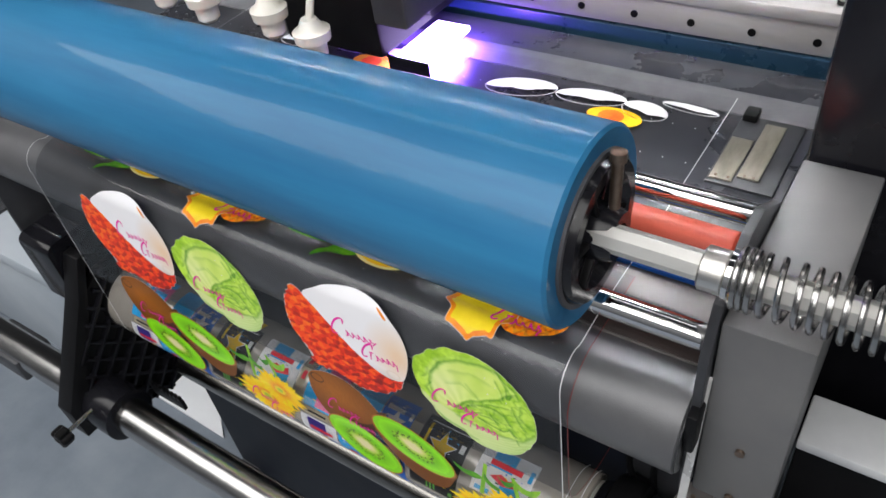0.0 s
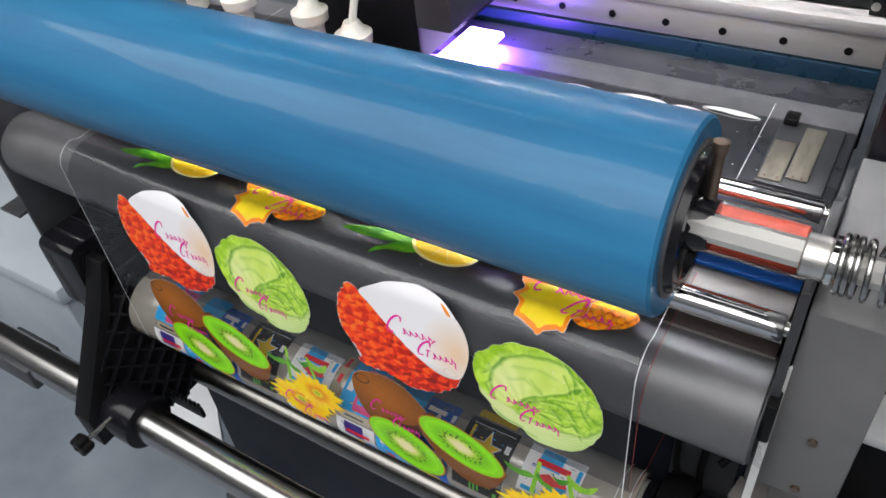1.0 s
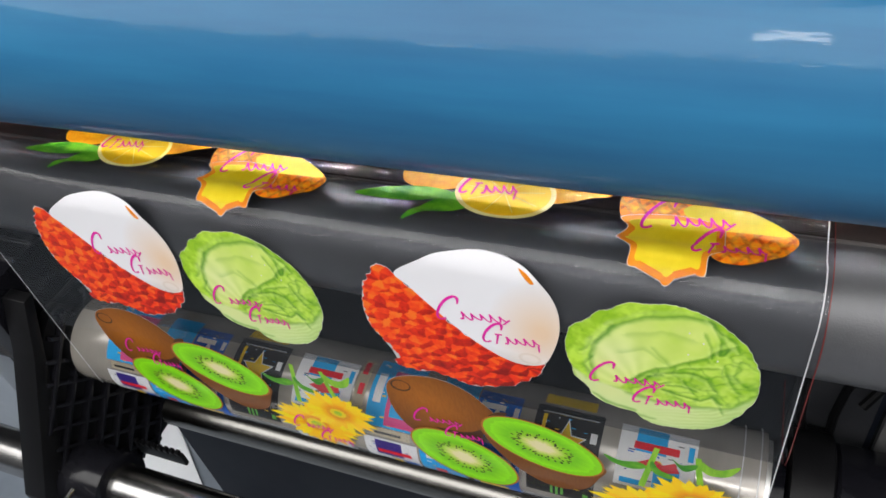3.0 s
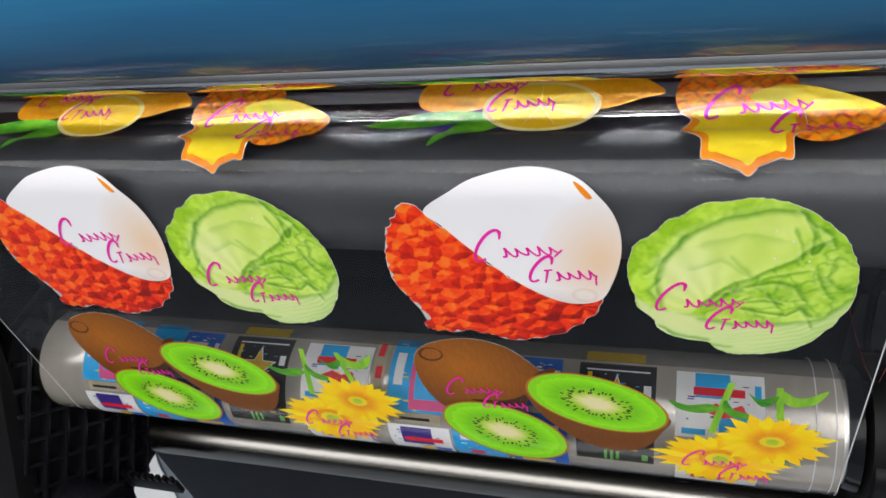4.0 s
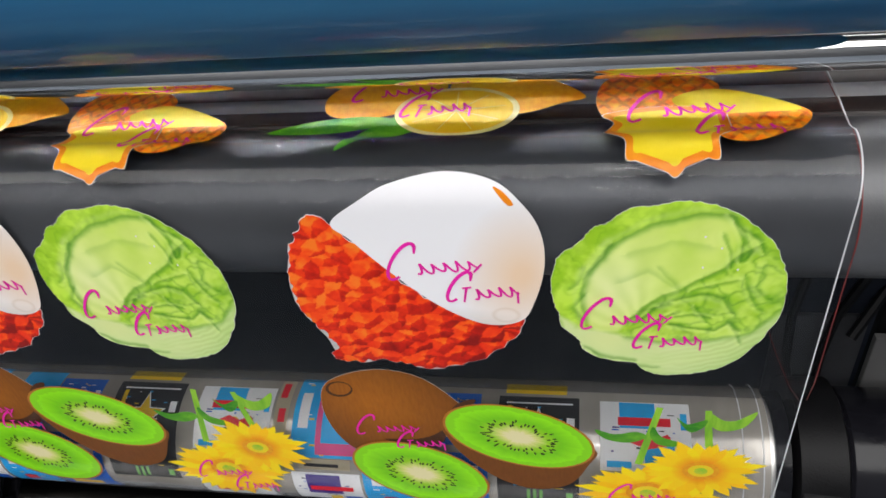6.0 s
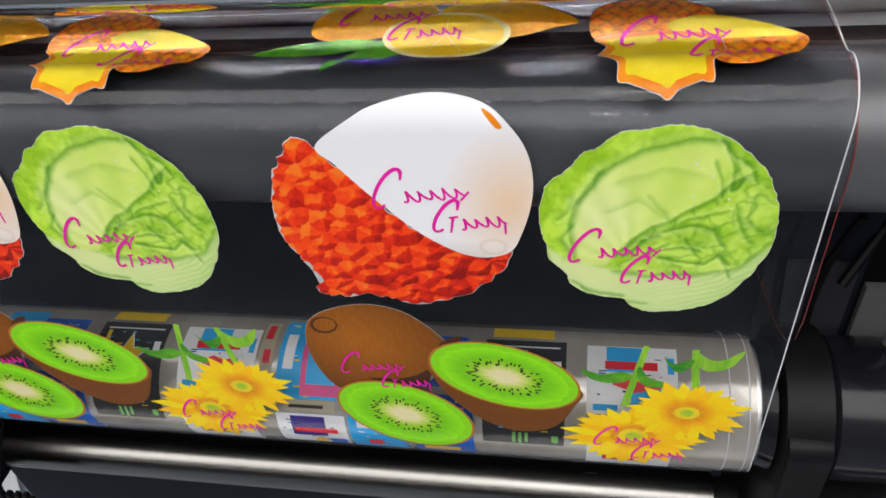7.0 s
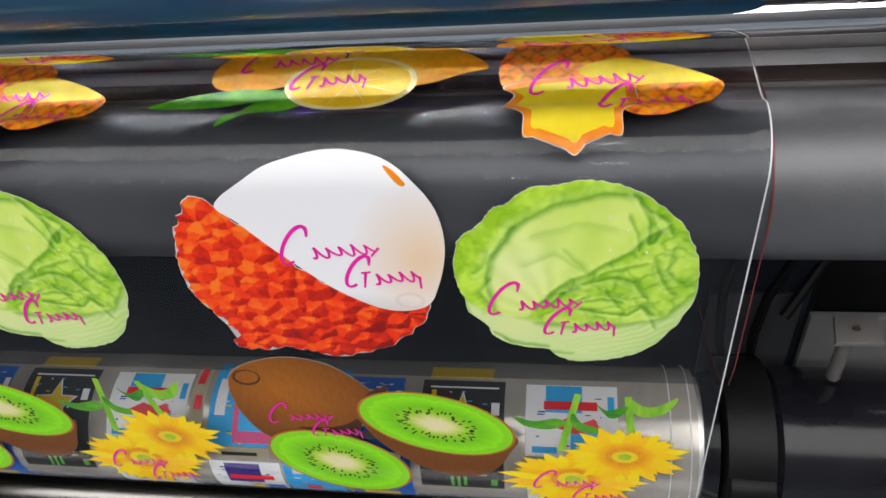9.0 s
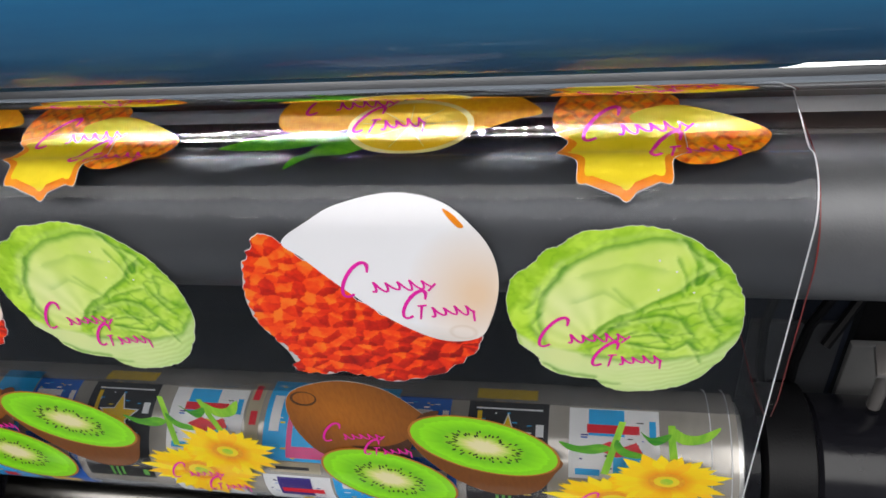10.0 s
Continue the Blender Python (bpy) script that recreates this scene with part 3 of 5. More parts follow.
# ---- things beside and below ----
leg = thing("machine_stand", "dark navy sheet-metal stand panel below the drum", "stand")
part("panel", bm_box((-0.865, 0.105, 0.02), (-0.066, 0.12, 0.785), 0.003), mat("navy_sheet", (0.007, 0.009, 0.016), (0.012, 0.016, 0.026), 6, 0.6, spec=0.2), leg)
part("access_plate", bm_box((-0.128, 0.1005, 0.585), (-0.072, 0.1045, 0.668), 0.001), DARK_PAINT, leg, "dark grey access plate")
part("side_plate", bm_box((-0.0655, 0.0985, 0.560), (0.06, 0.1045, 0.650), 0.001), POST_PAINT, leg, "light grey side plate")
part("foot", bm_box((-0.865, 0.05, 0.0), (-0.82, 0.3, 0.05), 0.004), DARK_PAINT, leg)
corner = thing("corner_bracket", "black angle bracket with two bolts beside the drum", "bracket")
part("plate", bm_prism([(0.02, 0.74), (0.11, 0.74), (0.11, 0.84), (0.04, 0.81)], -0.905, -0.899, bevel=0.0006), BLACK, corner)
part("tab", bm_box((-0.905, -0.012, 0.735), (-0.868, 0.018, 0.739), 0.001), DARK_PAINT, corner)
for p in ((0.045, 0.755), (0.05, 0.79)):
    part("bolt", bm_lathe([(-0.8988, 0.003), (-0.8968, 0.003)], p, 12), ALU, corner)
carton = thing("pale_carton", "pale blue-grey carton standing on the floor beside the printer", "box")
part("body", bm_box((-1.78, 0.12, 0.0), (-1.24, 0.56, 0.30), 0.012), mat("white_card", (0.30, 0.34, 0.39), (0.38, 0.42, 0.46), 5, 0.7), carton)
part("lid", bm_box((-1.79, 0.11, 0.303), (-1.23, 0.57, 0.345), 0.010), mat("white_lid", (0.34, 0.38, 0.43), (0.42, 0.46, 0.50), 5, 0.6), carton)
crate = thing("cardboard_box", "brown cardboard box on the workshop floor", "box")
part("body", bm_box((-2.19, 0.10, 0.0), (-1.93, 0.42, 0.30), 0.004), CARD, crate)
paper = thing("white_sheet", "white folded paper sheet lying under the machine", "paper")
part("sheet", bm_prism([(-1.20, 0.14), (-0.965, 0.135), (-1.09, 0.235), (-1.18, 0.33)], 0.001, 0.006, axis="z"), mat("white_paper", (0.75, 0.77, 0.8), (0.8, 0.82, 0.85), 8, 0.7), paper)

# ---- the web of clear film ----
def bm_web(x0, x1, v0, v1, lift=0.0, nx=1, step=0.0025):
    bm = bmesh.new()
    n = max(2, int((v1 - v0) / step))
    rows = []
    for i in range(n + 1):
        y, z = web(v0 + (v1 - v0) * i / n, lift)
        rows.append([bm.verts.new((x0 + (x1 - x0) * k / nx, y, z)) for k in range(nx + 1)])
    for a, b in zip(rows, rows[1:]):
        for k in range(nx):
            bm.faces.new((a[k], a[k + 1], b[k + 1], b[k]))
    return bm


film = thing("film_web", "clear glossy transfer film running down to the take-up roll", "film")
part("sheet", bm_web(X0, X1, 0.48, 1.20, 0.0, 6), FILM, film).visible_shadow = False
for a, b in ((X0, X0 + 0.0007), (X1 - 0.0007, X1)):
    part("edge", bm_web(a, b, 0.58, 1.20, 0.0003), EDGE, film, "bright cut edge of the film")

# the clear liner under it, pressed on the drum and a little wider
def liner_line():
    front = TAKE[0] - TAKE_R + 0.0002
    r = DRUM_R + 0.0004
    pts = [(0.096, 0.666), (0.060, 0.672), (0.030, 0.681), (0.014, 0.690), (0.0045, 0.702)] + [(front, 0.72 + 0.02 * k) for k in range(4)]
    pts += [(DRUM[0] - r * math.cos(radians(a)), DRUM[1] + r * math.sin(radians(a))) for a in range(0, 93, 3)]
    y, z = pts[-1]
    return pts + [(y + 0.008 * k, z - 0.0009 * math.sin(min(1.0, k / 4) * math.pi / 2)) for k in range(1, 10)]


def bm_liner(x0, x1, lift=0.0):
    bm = bmesh.new()
    rows = [[bm.verts.new((x, y - lift, z + lift)) for x in (x0, x1)] for y, z in liner_line()]
    for a, b in zip(rows, rows[1:]):
        bm.faces.new((a[0], a[1], b[1], b[0]))
    return bm


liner = thing("liner_film", "clear liner film with a dark red edge on the drum", "film")
part("sheet", bm_liner(X0 - 0.004, X1 + 0.0045), LINER, liner).visible_shadow = False
part("edge", bm_liner(X1 + 0.0039, X1 + 0.0045, 0.0002), LINER_EDGE, liner, "dark red cut edge")

# ---- printed stickers on the film ----
def spline(points, n=10):
    """A smooth closed line through a few guiding points."""
    out, m = [], len(points)
    for i in range(m):
        p0, p1, p2, p3 = (Vector(points[(i + k) % m]) for k in (-1, 0, 1, 2))
        for s in range(n):
            t = s / n
            out.append(0.5 * (2 * p1 + (p2 - p0) * t + (2 * p0 - 5 * p1 + 4 * p2 - p3) * t * t + (3 * p1 - p0 - 3 * p2 + p3) * t ** 3))
    return out


def jagged(line, size, rng):
    out = []
    for i, p in enumerate(line):
        d = line[(i + 1) % len(line)] - line[i - 1]
        nrm = Vector((d.y, -d.x)).normalized() if d.length else Vector((0, 0))
        out.append(p + nrm * size * rng.uniform(-1, 1))
    return out


def oval(cx, cv, a, b, turn=0, n=48, egg=0.0):
    out = []
    for i in range(n):
        q = 2 * math.pi * i / n
        x, y = a * math.cos(q) * (1 + egg * math.sin(q)), b * math.sin(q)
        c, s = math.cos(radians(turn)), math.sin(radians(turn))
        out.append(Vector((cx + x * c - y * s, cv + x * s + y * c)))
    return out


def on_web(bm, lift):
    """Lay a flat pattern (x, run) on the web."""
    for k in range(60):
        v = 0.58 + 0.008 * k if k < 28 else 0.804 + 0.0035 * (k - 28)
        bmesh.ops.bisect_plane(bm, geom=bm.verts[:] + bm.edges[:] + bm.faces[:], plane_co=(0, v, 0), plane_no=(0, 1, 0))
    layer = bm.loops.layers.uv.new("run")
    for f in bm.faces:
        for c in f.loops:
            c[layer].uv = c.vert.co.xy
    for p in bm.verts:
        y, z = web(p.co.y, lift)
        p.co = (p.co.x, y, z)
    return bm


def run_place(t):
    """The place on the film as a vector (x, 0, run)."""
    c = t.nodes.new("ShaderNodeTexCoord")
    s = t.nodes.new("ShaderNodeSeparateXYZ")
    j = t.nodes.new("ShaderNodeCombineXYZ")
    t.links.new(c.outputs["UV"], s.inputs[0])
    t.links.new(s.outputs[0], j.inputs[0])
    t.links.new(s.outputs[1], j.inputs[2])
    return j.outputs[0]


def flat_coords(t, scale=(1, 1, 1), turn=(0, 0, 0), shift=(0, 0, 0)):
    m = t.nodes.new("ShaderNodeMapping")
    m.inputs["Location"].default_value = shift
    m.inputs["Scale"].default_value = scale
    m.inputs["Rotation"].default_value = [radians(a) for a in turn]
    t.links.new(run_place(t), m.inputs["Vector"])
    return m.outputs[0]


NUDGE = {"v": 0.0}


def patch(line, layer, held=True):
    bm = bmesh.new()
    vs = [bm.verts.new((p[0], p[1] - NUDGE["v"] - (HOLD if held else 0), 0)) for p in line]
    bm.faces.new(vs)
    bmesh.ops.triangulate(bm, faces=bm.faces[:])
    on_web(bm, 0.00025 + 0.0001 * layer)
    bmesh.ops.recalc_face_normals(bm, faces=bm.faces)
    return bm


def patches(lines, layer):
    bm = bmesh.new()
    for line in lines:
        f = bm.faces.new([bm.verts.new((p[0], p[1] - NUDGE["v"] - HOLD, 0)) for p in line])
    bmesh.ops.remove_doubles(bm, verts=bm.verts[:], dist=1e-7)
    bmesh.ops.triangulate(bm, faces=bm.faces[:])
    on_web(bm, 0.00025 + 0.0001 * layer)
    return bm


def ribbon(points, w0, w1=None):
    """The outline of a brush stroke along a row of points."""
    w1 = w0 if w1 is None else w1
    left, right = [], []
    pts = [Vector(p) for p in points]
    for i, p in enumerate(pts):
        d = pts[min(i + 1, len(pts) - 1)] - pts[max(i - 1, 0)]
        nrm = Vector((-d.y, d.x)).normalized()
        w = w0 + (w1 - w0) * i / max(1, len(pts) - 1)
        left.append(p + nrm * w)
        right.append(p - nrm * w)
    return left + right[::-1]


def strokes(points, w0, w1=None):
    """A brush stroke as a row of small quads, so that it may bend back on itself."""
    line = ribbon(points, w0, w1)
    n = len(points)
    return [(line[i], line[i + 1], line[2 * n - 2 - i], line[2 * n - 1 - i]) for i in range(n - 1)]


def scrawl(u, v, size, parent, layer=6):
    """Two rows of a pink handwritten mark, as plain brush swashes, humps and tails."""
    v += 0.0030 * size
    for row, (du, dv, big, n, wide) in enumerate(((0.0, 0.0, 1.0, 5, 0.0050), (0.0225, -0.0135, 0.85, 4, 0.0046))):
        a, b = u + du * size, v + dv * size
        h = 0.0100 * size * big
        arc = [(a + 0.004 * size + h * 0.42 * math.cos(q) + 0.50 * h * math.sin(q), b + 0.003 * size + h * 0.98 * math.sin(q)) for q in [radians(52 + 10.5 * k) for k in range(25)]]
        flag = [(arc[0][0] - 0.0002 * size * k, arc[0][1] - 0.0011 * size * k) for k in range(4)]
        part("pink_swash", patches([list(q) for q in strokes(arc, 0.0009 * size, 0.0006 * size) + strokes(flag, 0.0007 * size, 0.0004 * size)], layer), MAGENTA, parent, "bright pink brush swash")
        if row:
            bar = [(a + (0.0052 + 0.0013 * k) * size, b + (0.0022 + 0.0002 * k) * size) for k in range(4)]
            tail = [(a + (0.0070 - 0.0004 * k) * size, b + (0.0026 - 0.0021 * k) * size) for k in range(5)]
            part("pink_hook", patches([list(q) for q in strokes(bar, 0.0005 * size) + strokes(tail, 0.0006 * size, 0.0004 * size)], layer), MAGENTA, parent)
        line = []
        for k in range(14 * n + 1):
            c = k / 14.0
            q = 2 * math.pi * c
            tall = 0.0024 + 0.0005 * math.sin(2.3 * c + row)
            line.append((a + (0.0096 + wide * c + 0.0013 * math.sin(q + 0.5)) * size, b + (-0.0012 + tall * math.cos(q + 2.6) + 0.0006 * c) * size))
        part("pink_wave", patches([list(q) for q in strokes(line, 0.00055 * size, 0.00045 * size)], layer), MAGENTA, parent, "bright pink wavy brush line")
        ex, ey = line[-1]
        end = [(ex - 0.0007 * size, ey + (0.0012 - 0.0022 * k) * size) for k in range(4)] if row else [(ex + (0.0016 - 0.0012 * k) * size, ey + (0.0020 - 0.0015 * k) * size) for k in range(4)]
        part("pink_tail", patches([list(q) for q in strokes(end, 0.0005 * size, 0.0004 * size)], layer), MAGENTA, parent)


def centred(t, cx, cv, ax, av, turn=0):
    """Distance and angle of the printed point from a centre on the film, in units of the half axes."""
    m = t.nodes.new("ShaderNodeMapping")
    m.vector_type = "TEXTURE"
    m.inputs["Location"].default_value = (cx, 0, cv - HOLD)
    m.inputs["Rotation"].default_value = (0, radians(-turn), 0)
    m.inputs["Scale"].default_value = (ax, 1000.0, av)
    t.links.new(run_place(t), m.inputs["Vector"])
    ln = t.nodes.new("ShaderNodeVectorMath")
    ln.operation = "LENGTH"
    t.links.new(m.outputs[0], ln.inputs[0])
    return m.outputs[0], ln.outputs["Value"]


def ink(name, build, rough=0.42):
    m, t, b = nodes_of(name)
    b.inputs["Roughness"].default_value = rough
    b.inputs["Specular IOR Level"].default_value = 0.25
    b.inputs["Coat Weight"].default_value = 0.12
    b.inputs["Coat Roughness"].default_value = 0.04
    t.links.new(build(t), b.inputs["Base Color"])
    return m


def two_tone(c1, c2, scale, stretch=(1, 1, 1), turn=(0, 0, 0), detail=5.0, lo=0.35, hi=0.65, distortion=0.0):
    def build(t):
        n = add(t, "ShaderNodeTexNoise", Scale=scale, Detail=detail, Roughness=0.6, Distortion=distortion)
        t.links.new(flat_coords(t, stretch, turn), n.inputs["Vector"])
        return ramp(t, n.outputs[0], [(lo, c1), (hi, c2)])
    return build


def blend(t, fac, a, b, mode="MIX"):
    n = t.nodes.new("ShaderNodeMix")
    n.data_type, n.blend_type = "RGBA", mode
    if isinstance(fac, float):
        n.inputs[0].default_value = fac
    else:
        t.links.new(fac, n.inputs[0])
    for k, v in ((6, a), (7, b)):
        if isinstance(v, tuple):
            n.inputs[k].default_value = (*v, 1)
        else:
            t.links.new(v, n.inputs[k])
    return n.outputs[2]


def flesh_colour(t):
    _, r = centred(t, -0.281, 0.826, 0.034, 0.046, -10)
    base = blend(t, 0.15, ramp(t, r, [(0.10, (0.88, 0.60, 0.36)), (1.0, (0.91, 0.90, 0.93))]), (0.91, 0.90, 0.93))
    _, q = centred(t, -0.30, 0.79, 0.05, 0.012, -12)
    base = blend(t, 0.8, base, ramp(t, q, [(0.2, (0.80, 0.76, 0.70)), (1.0, (1.0, 1.0, 1.0))]), "MULTIPLY")
    _, d = centred(t, -0.290, 0.7985, 0.008, 0.006, 0)
    return blend(t, 0.55, base, ramp(t, d, [(0.55, (1.0, 1.0, 1.0)), (0.8, (0.84, 0.78, 0.7)), (1.05, (1.0, 1.0, 1.0))]), "MULTIPLY")


def kiwi_colour(cx, cv, a, b, turn):
    def build(t):
        vec, r = centred(t, cx, cv, a, b, turn)
        n = add(t, "ShaderNodeTexNoise", Scale=1.0, Detail=2.0)
        sep = t.nodes.new("ShaderNodeSeparateXYZ")
        t.links.new(vec, sep.inputs[0])
        at = t.nodes.new("ShaderNodeMath")
        at.operation = "ARCTAN2"
        t.links.new(sep.outputs[2], at.inputs[0])
        t.links.new(sep.outputs[0], at.inputs[1])
        comb = t.nodes.new("ShaderNodeCombineXYZ")
        mul = t.nodes.new("ShaderNodeMath")
        mul.operation = "MULTIPLY"
        mul.inputs[1].default_value = 7.0
        t.links.new(at.outputs[0], mul.inputs[0])
        t.links.new(mul.outputs[0], comb.inputs[0])
        t.links.new(r, comb.inputs[1])
        t.links.new(comb.outputs[0], n.inputs["Vector"])
        off = t.nodes.new("ShaderNodeMath")
        off.operation = "MULTIPLY_ADD"
        off.inputs[1].default_value = 0.22
        t.links.new(n.outputs[0], off.inputs[0])
        t.links.new(r, off.inputs[2])
        return ramp(t, off.outputs[0], [(0.28, (0.82, 0.75, 0.42)), (0.36, (0.70, 0.72, 0.22)), (0.50, (0.32, 0.62, 0.020)), (0.68, (0.18, 0.60, 0.005)), (0.97, (0.29, 0.82, 0.006)), (1.12, (0.24, 0.70, 0.008))])
    return build


def skin_colour(t):
    n = add(t, "ShaderNodeTexNoise", Scale=260.0, Detail=3.0)
    t.links.new(flat_coords(t, (2.0, 1.0, 0.5), (0, 35, 0)), n.inputs["Vector"])
    c = ramp(t, n.outputs[0], [(0.3, (0.26, 0.080, 0.002)), (0.62, (0.31, 0.100, 0.004))])
    _, r = centred(t, -0.372, 0.722, 0.06, 0.045, -25)
    return blend(t, 0.85, c, ramp(t, r, [(0.1, (1.35, 1.3, 1.2)), (1.0, (0.5, 0.45, 0.45))]), "MULTIPLY")


def petal_colour(cx, cv):
    def build(t):
        _, r = centred(t, cx, cv, 0.03, 0.026, 0)
        geo = t.nodes.new("ShaderNodeNewGeometry")
        tone = ramp(t, geo.outputs["Random Per Island"], [(0.0, (1.0, 0.56, 0.002)), (1.0, (1.0, 0.76, 0.004))])
        return blend(t, ramp(t, r, [(0.24, (0.85, 0.85, 0.85)), (0.58, (0.0, 0.0, 0.0))]), tone, (0.85, 0.13, 0.002))
    return build


def scale_colour(t):
    lines = None
    for turn in (38, -38):
        w = add(t, "ShaderNodeTexWave", Scale=46.0, Distortion=1.6, Detail=1.0)
        w.inputs["Detail Scale"].default_value = 3.0
        t.links.new(flat_coords(t, (1, 1, 1), (0, turn, 0)), w.inputs["Vector"])
        c = ramp(t, w.outputs[1], [(0.04, (0.0, 0.0, 0.0)), (0.34, (1.0, 1.0, 1.0))])
        lines = c if lines is None else blend(t, 1.0, lines, c, "MULTIPLY")
    n = add(t, "ShaderNodeTexNoise", Scale=150.0, Detail=3.0)
    t.links.new(flat_coords(t, (1.0, 1.0, 1.6)), n.inputs["Vector"])
    scales = ramp(t, n.outputs[0], [(0.32, (0.96, 0.15, 0.003)), (0.52, (1.0, 0.30, 0.006)), (0.70, (1.0, 0.50, 0.015))])
    seams = ramp(t, n.outputs[0], [(0.35, (0.52, 0.05, 0.002)), (0.65, (0.86, 0.36, 0.03))])
    return blend(t, lines, seams, scales)


def citrus_colour(t):
    _, r = centred(t, -0.318, 0.96, 0.075, 0.035, 0)
    n = add(t, "ShaderNodeTexNoise", Scale=300.0, Detail=2.0)
    t.links.new(flat_coords(t), n.inputs["Vector"])
    c = ramp(t, n.outputs[0], [(0.35, (0.86, 0.45, 0.004)), (0.65, (0.93, 0.56, 0.008))])
    return blend(t, 0.8, c, ramp(t, r, [(0.2, (1.0, 1.15, 1.0)), (1.1, (0.95, 0.6, 0.8))]), "MULTIPLY")


MAGENTA = ink("pink_ink", two_tone((0.78, 0.008, 0.34), (0.86, 0.015, 0.40), 60))
FLESH = ink("white_flesh_print", flesh_colour)
WHITE_INK = ink("white_ink", two_tone((0.78, 0.78, 0.80), (0.84, 0.84, 0.85), 40))
SKIN = ink("brown_skin_print", skin_colour)
SKIN_DARK = ink("dark_skin_print", two_tone((0.045, 0.014, 0.004), (0.075, 0.024, 0.006), 80))
RIM = ink("kiwi_rim_print", two_tone((0.40, 0.14, 0.02), (0.50, 0.19, 0.03), 80))
SEED = ink("black_seed_print", two_tone((0.012, 0.02, 0.004), (0.03, 0.035, 0.008), 80))
STEM = ink("green_stem_print", two_tone((0.16, 0.42, 0.02), (0.30, 0.58, 0.04), 70, (3, 1, 0.5)))
LEAF = ink("green_leaf_print", two_tone((0.02, 0.20, 0.012), (0.16, 0.46, 0.02), 45, (1, 1, 2), (0, 30, 0)))
DISC = ink("flower_disc_print", two_tone((0.80, 0.26, 0.006), (0.88, 0.42, 0.012), 300))
DISC_GREEN = ink("flower_heart_print", two_tone((0.30, 0.55, 0.03), (0.60, 0.60, 0.04), 200))
PINE_SKIN = ink("pineapple_scale_print", scale_colour)
PINE_FLESH = ink("pineapple_flesh_print", two_tone((0.80, 0.60, 0.010), (0.90, 0.70, 0.025), 50))
PINE_RIM = ink("pineapple_rim_print", two_tone((0.80, 0.20, 0.005), (0.88, 0.32, 0.01), 60))
CITRUS = ink("citrus_print", citrus_colour)
PITH = ink("citrus_pith_print", two_tone((0.88, 0.72, 0.25), (0.92, 0.80, 0.38), 60))
PULP = ink("citrus_pulp_print", two_tone((0.86, 0.50, 0.006), (0.92, 0.62, 0.02), 40))


def outline_of(line, grow):
    c = sum(line, Vector((0, 0))) / len(line)
    return [p + (p - c).normalized() * grow for p in line]


def value_noise(x, y, seed):
    """Smooth lattice noise of 0 to 1."""
    xi, yi = np.floor(x).astype(np.int64), np.floor(y).astype(np.int64)
    fx, fy = x - xi, y - yi
    fx, fy = fx * fx * (3 - 2 * fx), fy * fy * (3 - 2 * fy)

    def grain(i, j):
        k = (i * 374761393 + j * 668265263 + seed * 974634541) & 0xFFFFFFFF
        k = ((k ^ (k >> 13)) * 1274126177) & 0xFFFFFFFF
        return ((k ^ (k >> 16)) & 0xFFFF) / 65535.0
    low = grain(xi, yi) * (1 - fx) + grain(xi + 1, yi) * fx
    return low * (1 - fy) + (grain(xi, yi + 1) * (1 - fx) + grain(xi + 1, yi + 1) * fx) * fy


def cloud(x, y, seed, octaves=4):
    return sum(value_noise(x * 2 ** k, y * 2 ** k, seed + k) * 0.5 ** k for k in range(octaves)) / (2 - 0.5 ** (octaves - 1))


def off_line(x, y, points):
    """Signed distance from an open line: positive on its left hand."""
    best, sign = np.full(x.shape, 9.0), np.ones(x.shape)
    for (ax, ay), (bx, by) in zip(points, points[1:]):
        dx, dy = bx - ax, by - ay
        k = np.clip(((x - ax) * dx + (y - ay) * dy) / (dx * dx + dy * dy + 1e-12), 0, 1)
        d = np.hypot(x - ax - k * dx, y - ay - k * dy)
        near = d < best
        best = np.where(near, d, best)
        sign = np.where(near, np.sign(dx * (y - ay) - dy * (x - ax) + 1e-12), sign)
    return best * sign


def inside(x, y, line):
    hit = np.zeros(x.shape, bool)
    for p, q in zip(line, line[1:] + line[:1]):
        cross = ((p[1] > y) != (q[1] > y)) & (x < (q[0] - p[0]) * (y - p[1]) / (q[1] - p[1] + 1e-15) + p[0])
        hit ^= cross
    return hit


def blur_mask(x, y, line, soft):
    """1 inside a closed line, 0 outside, with a soft border."""
    d = np.abs(off_line(x, y, line + line[:1]))
    return np.clip(0.5 + np.where(inside(x, y, line), d, -d) / (2 * soft), 0, 1)


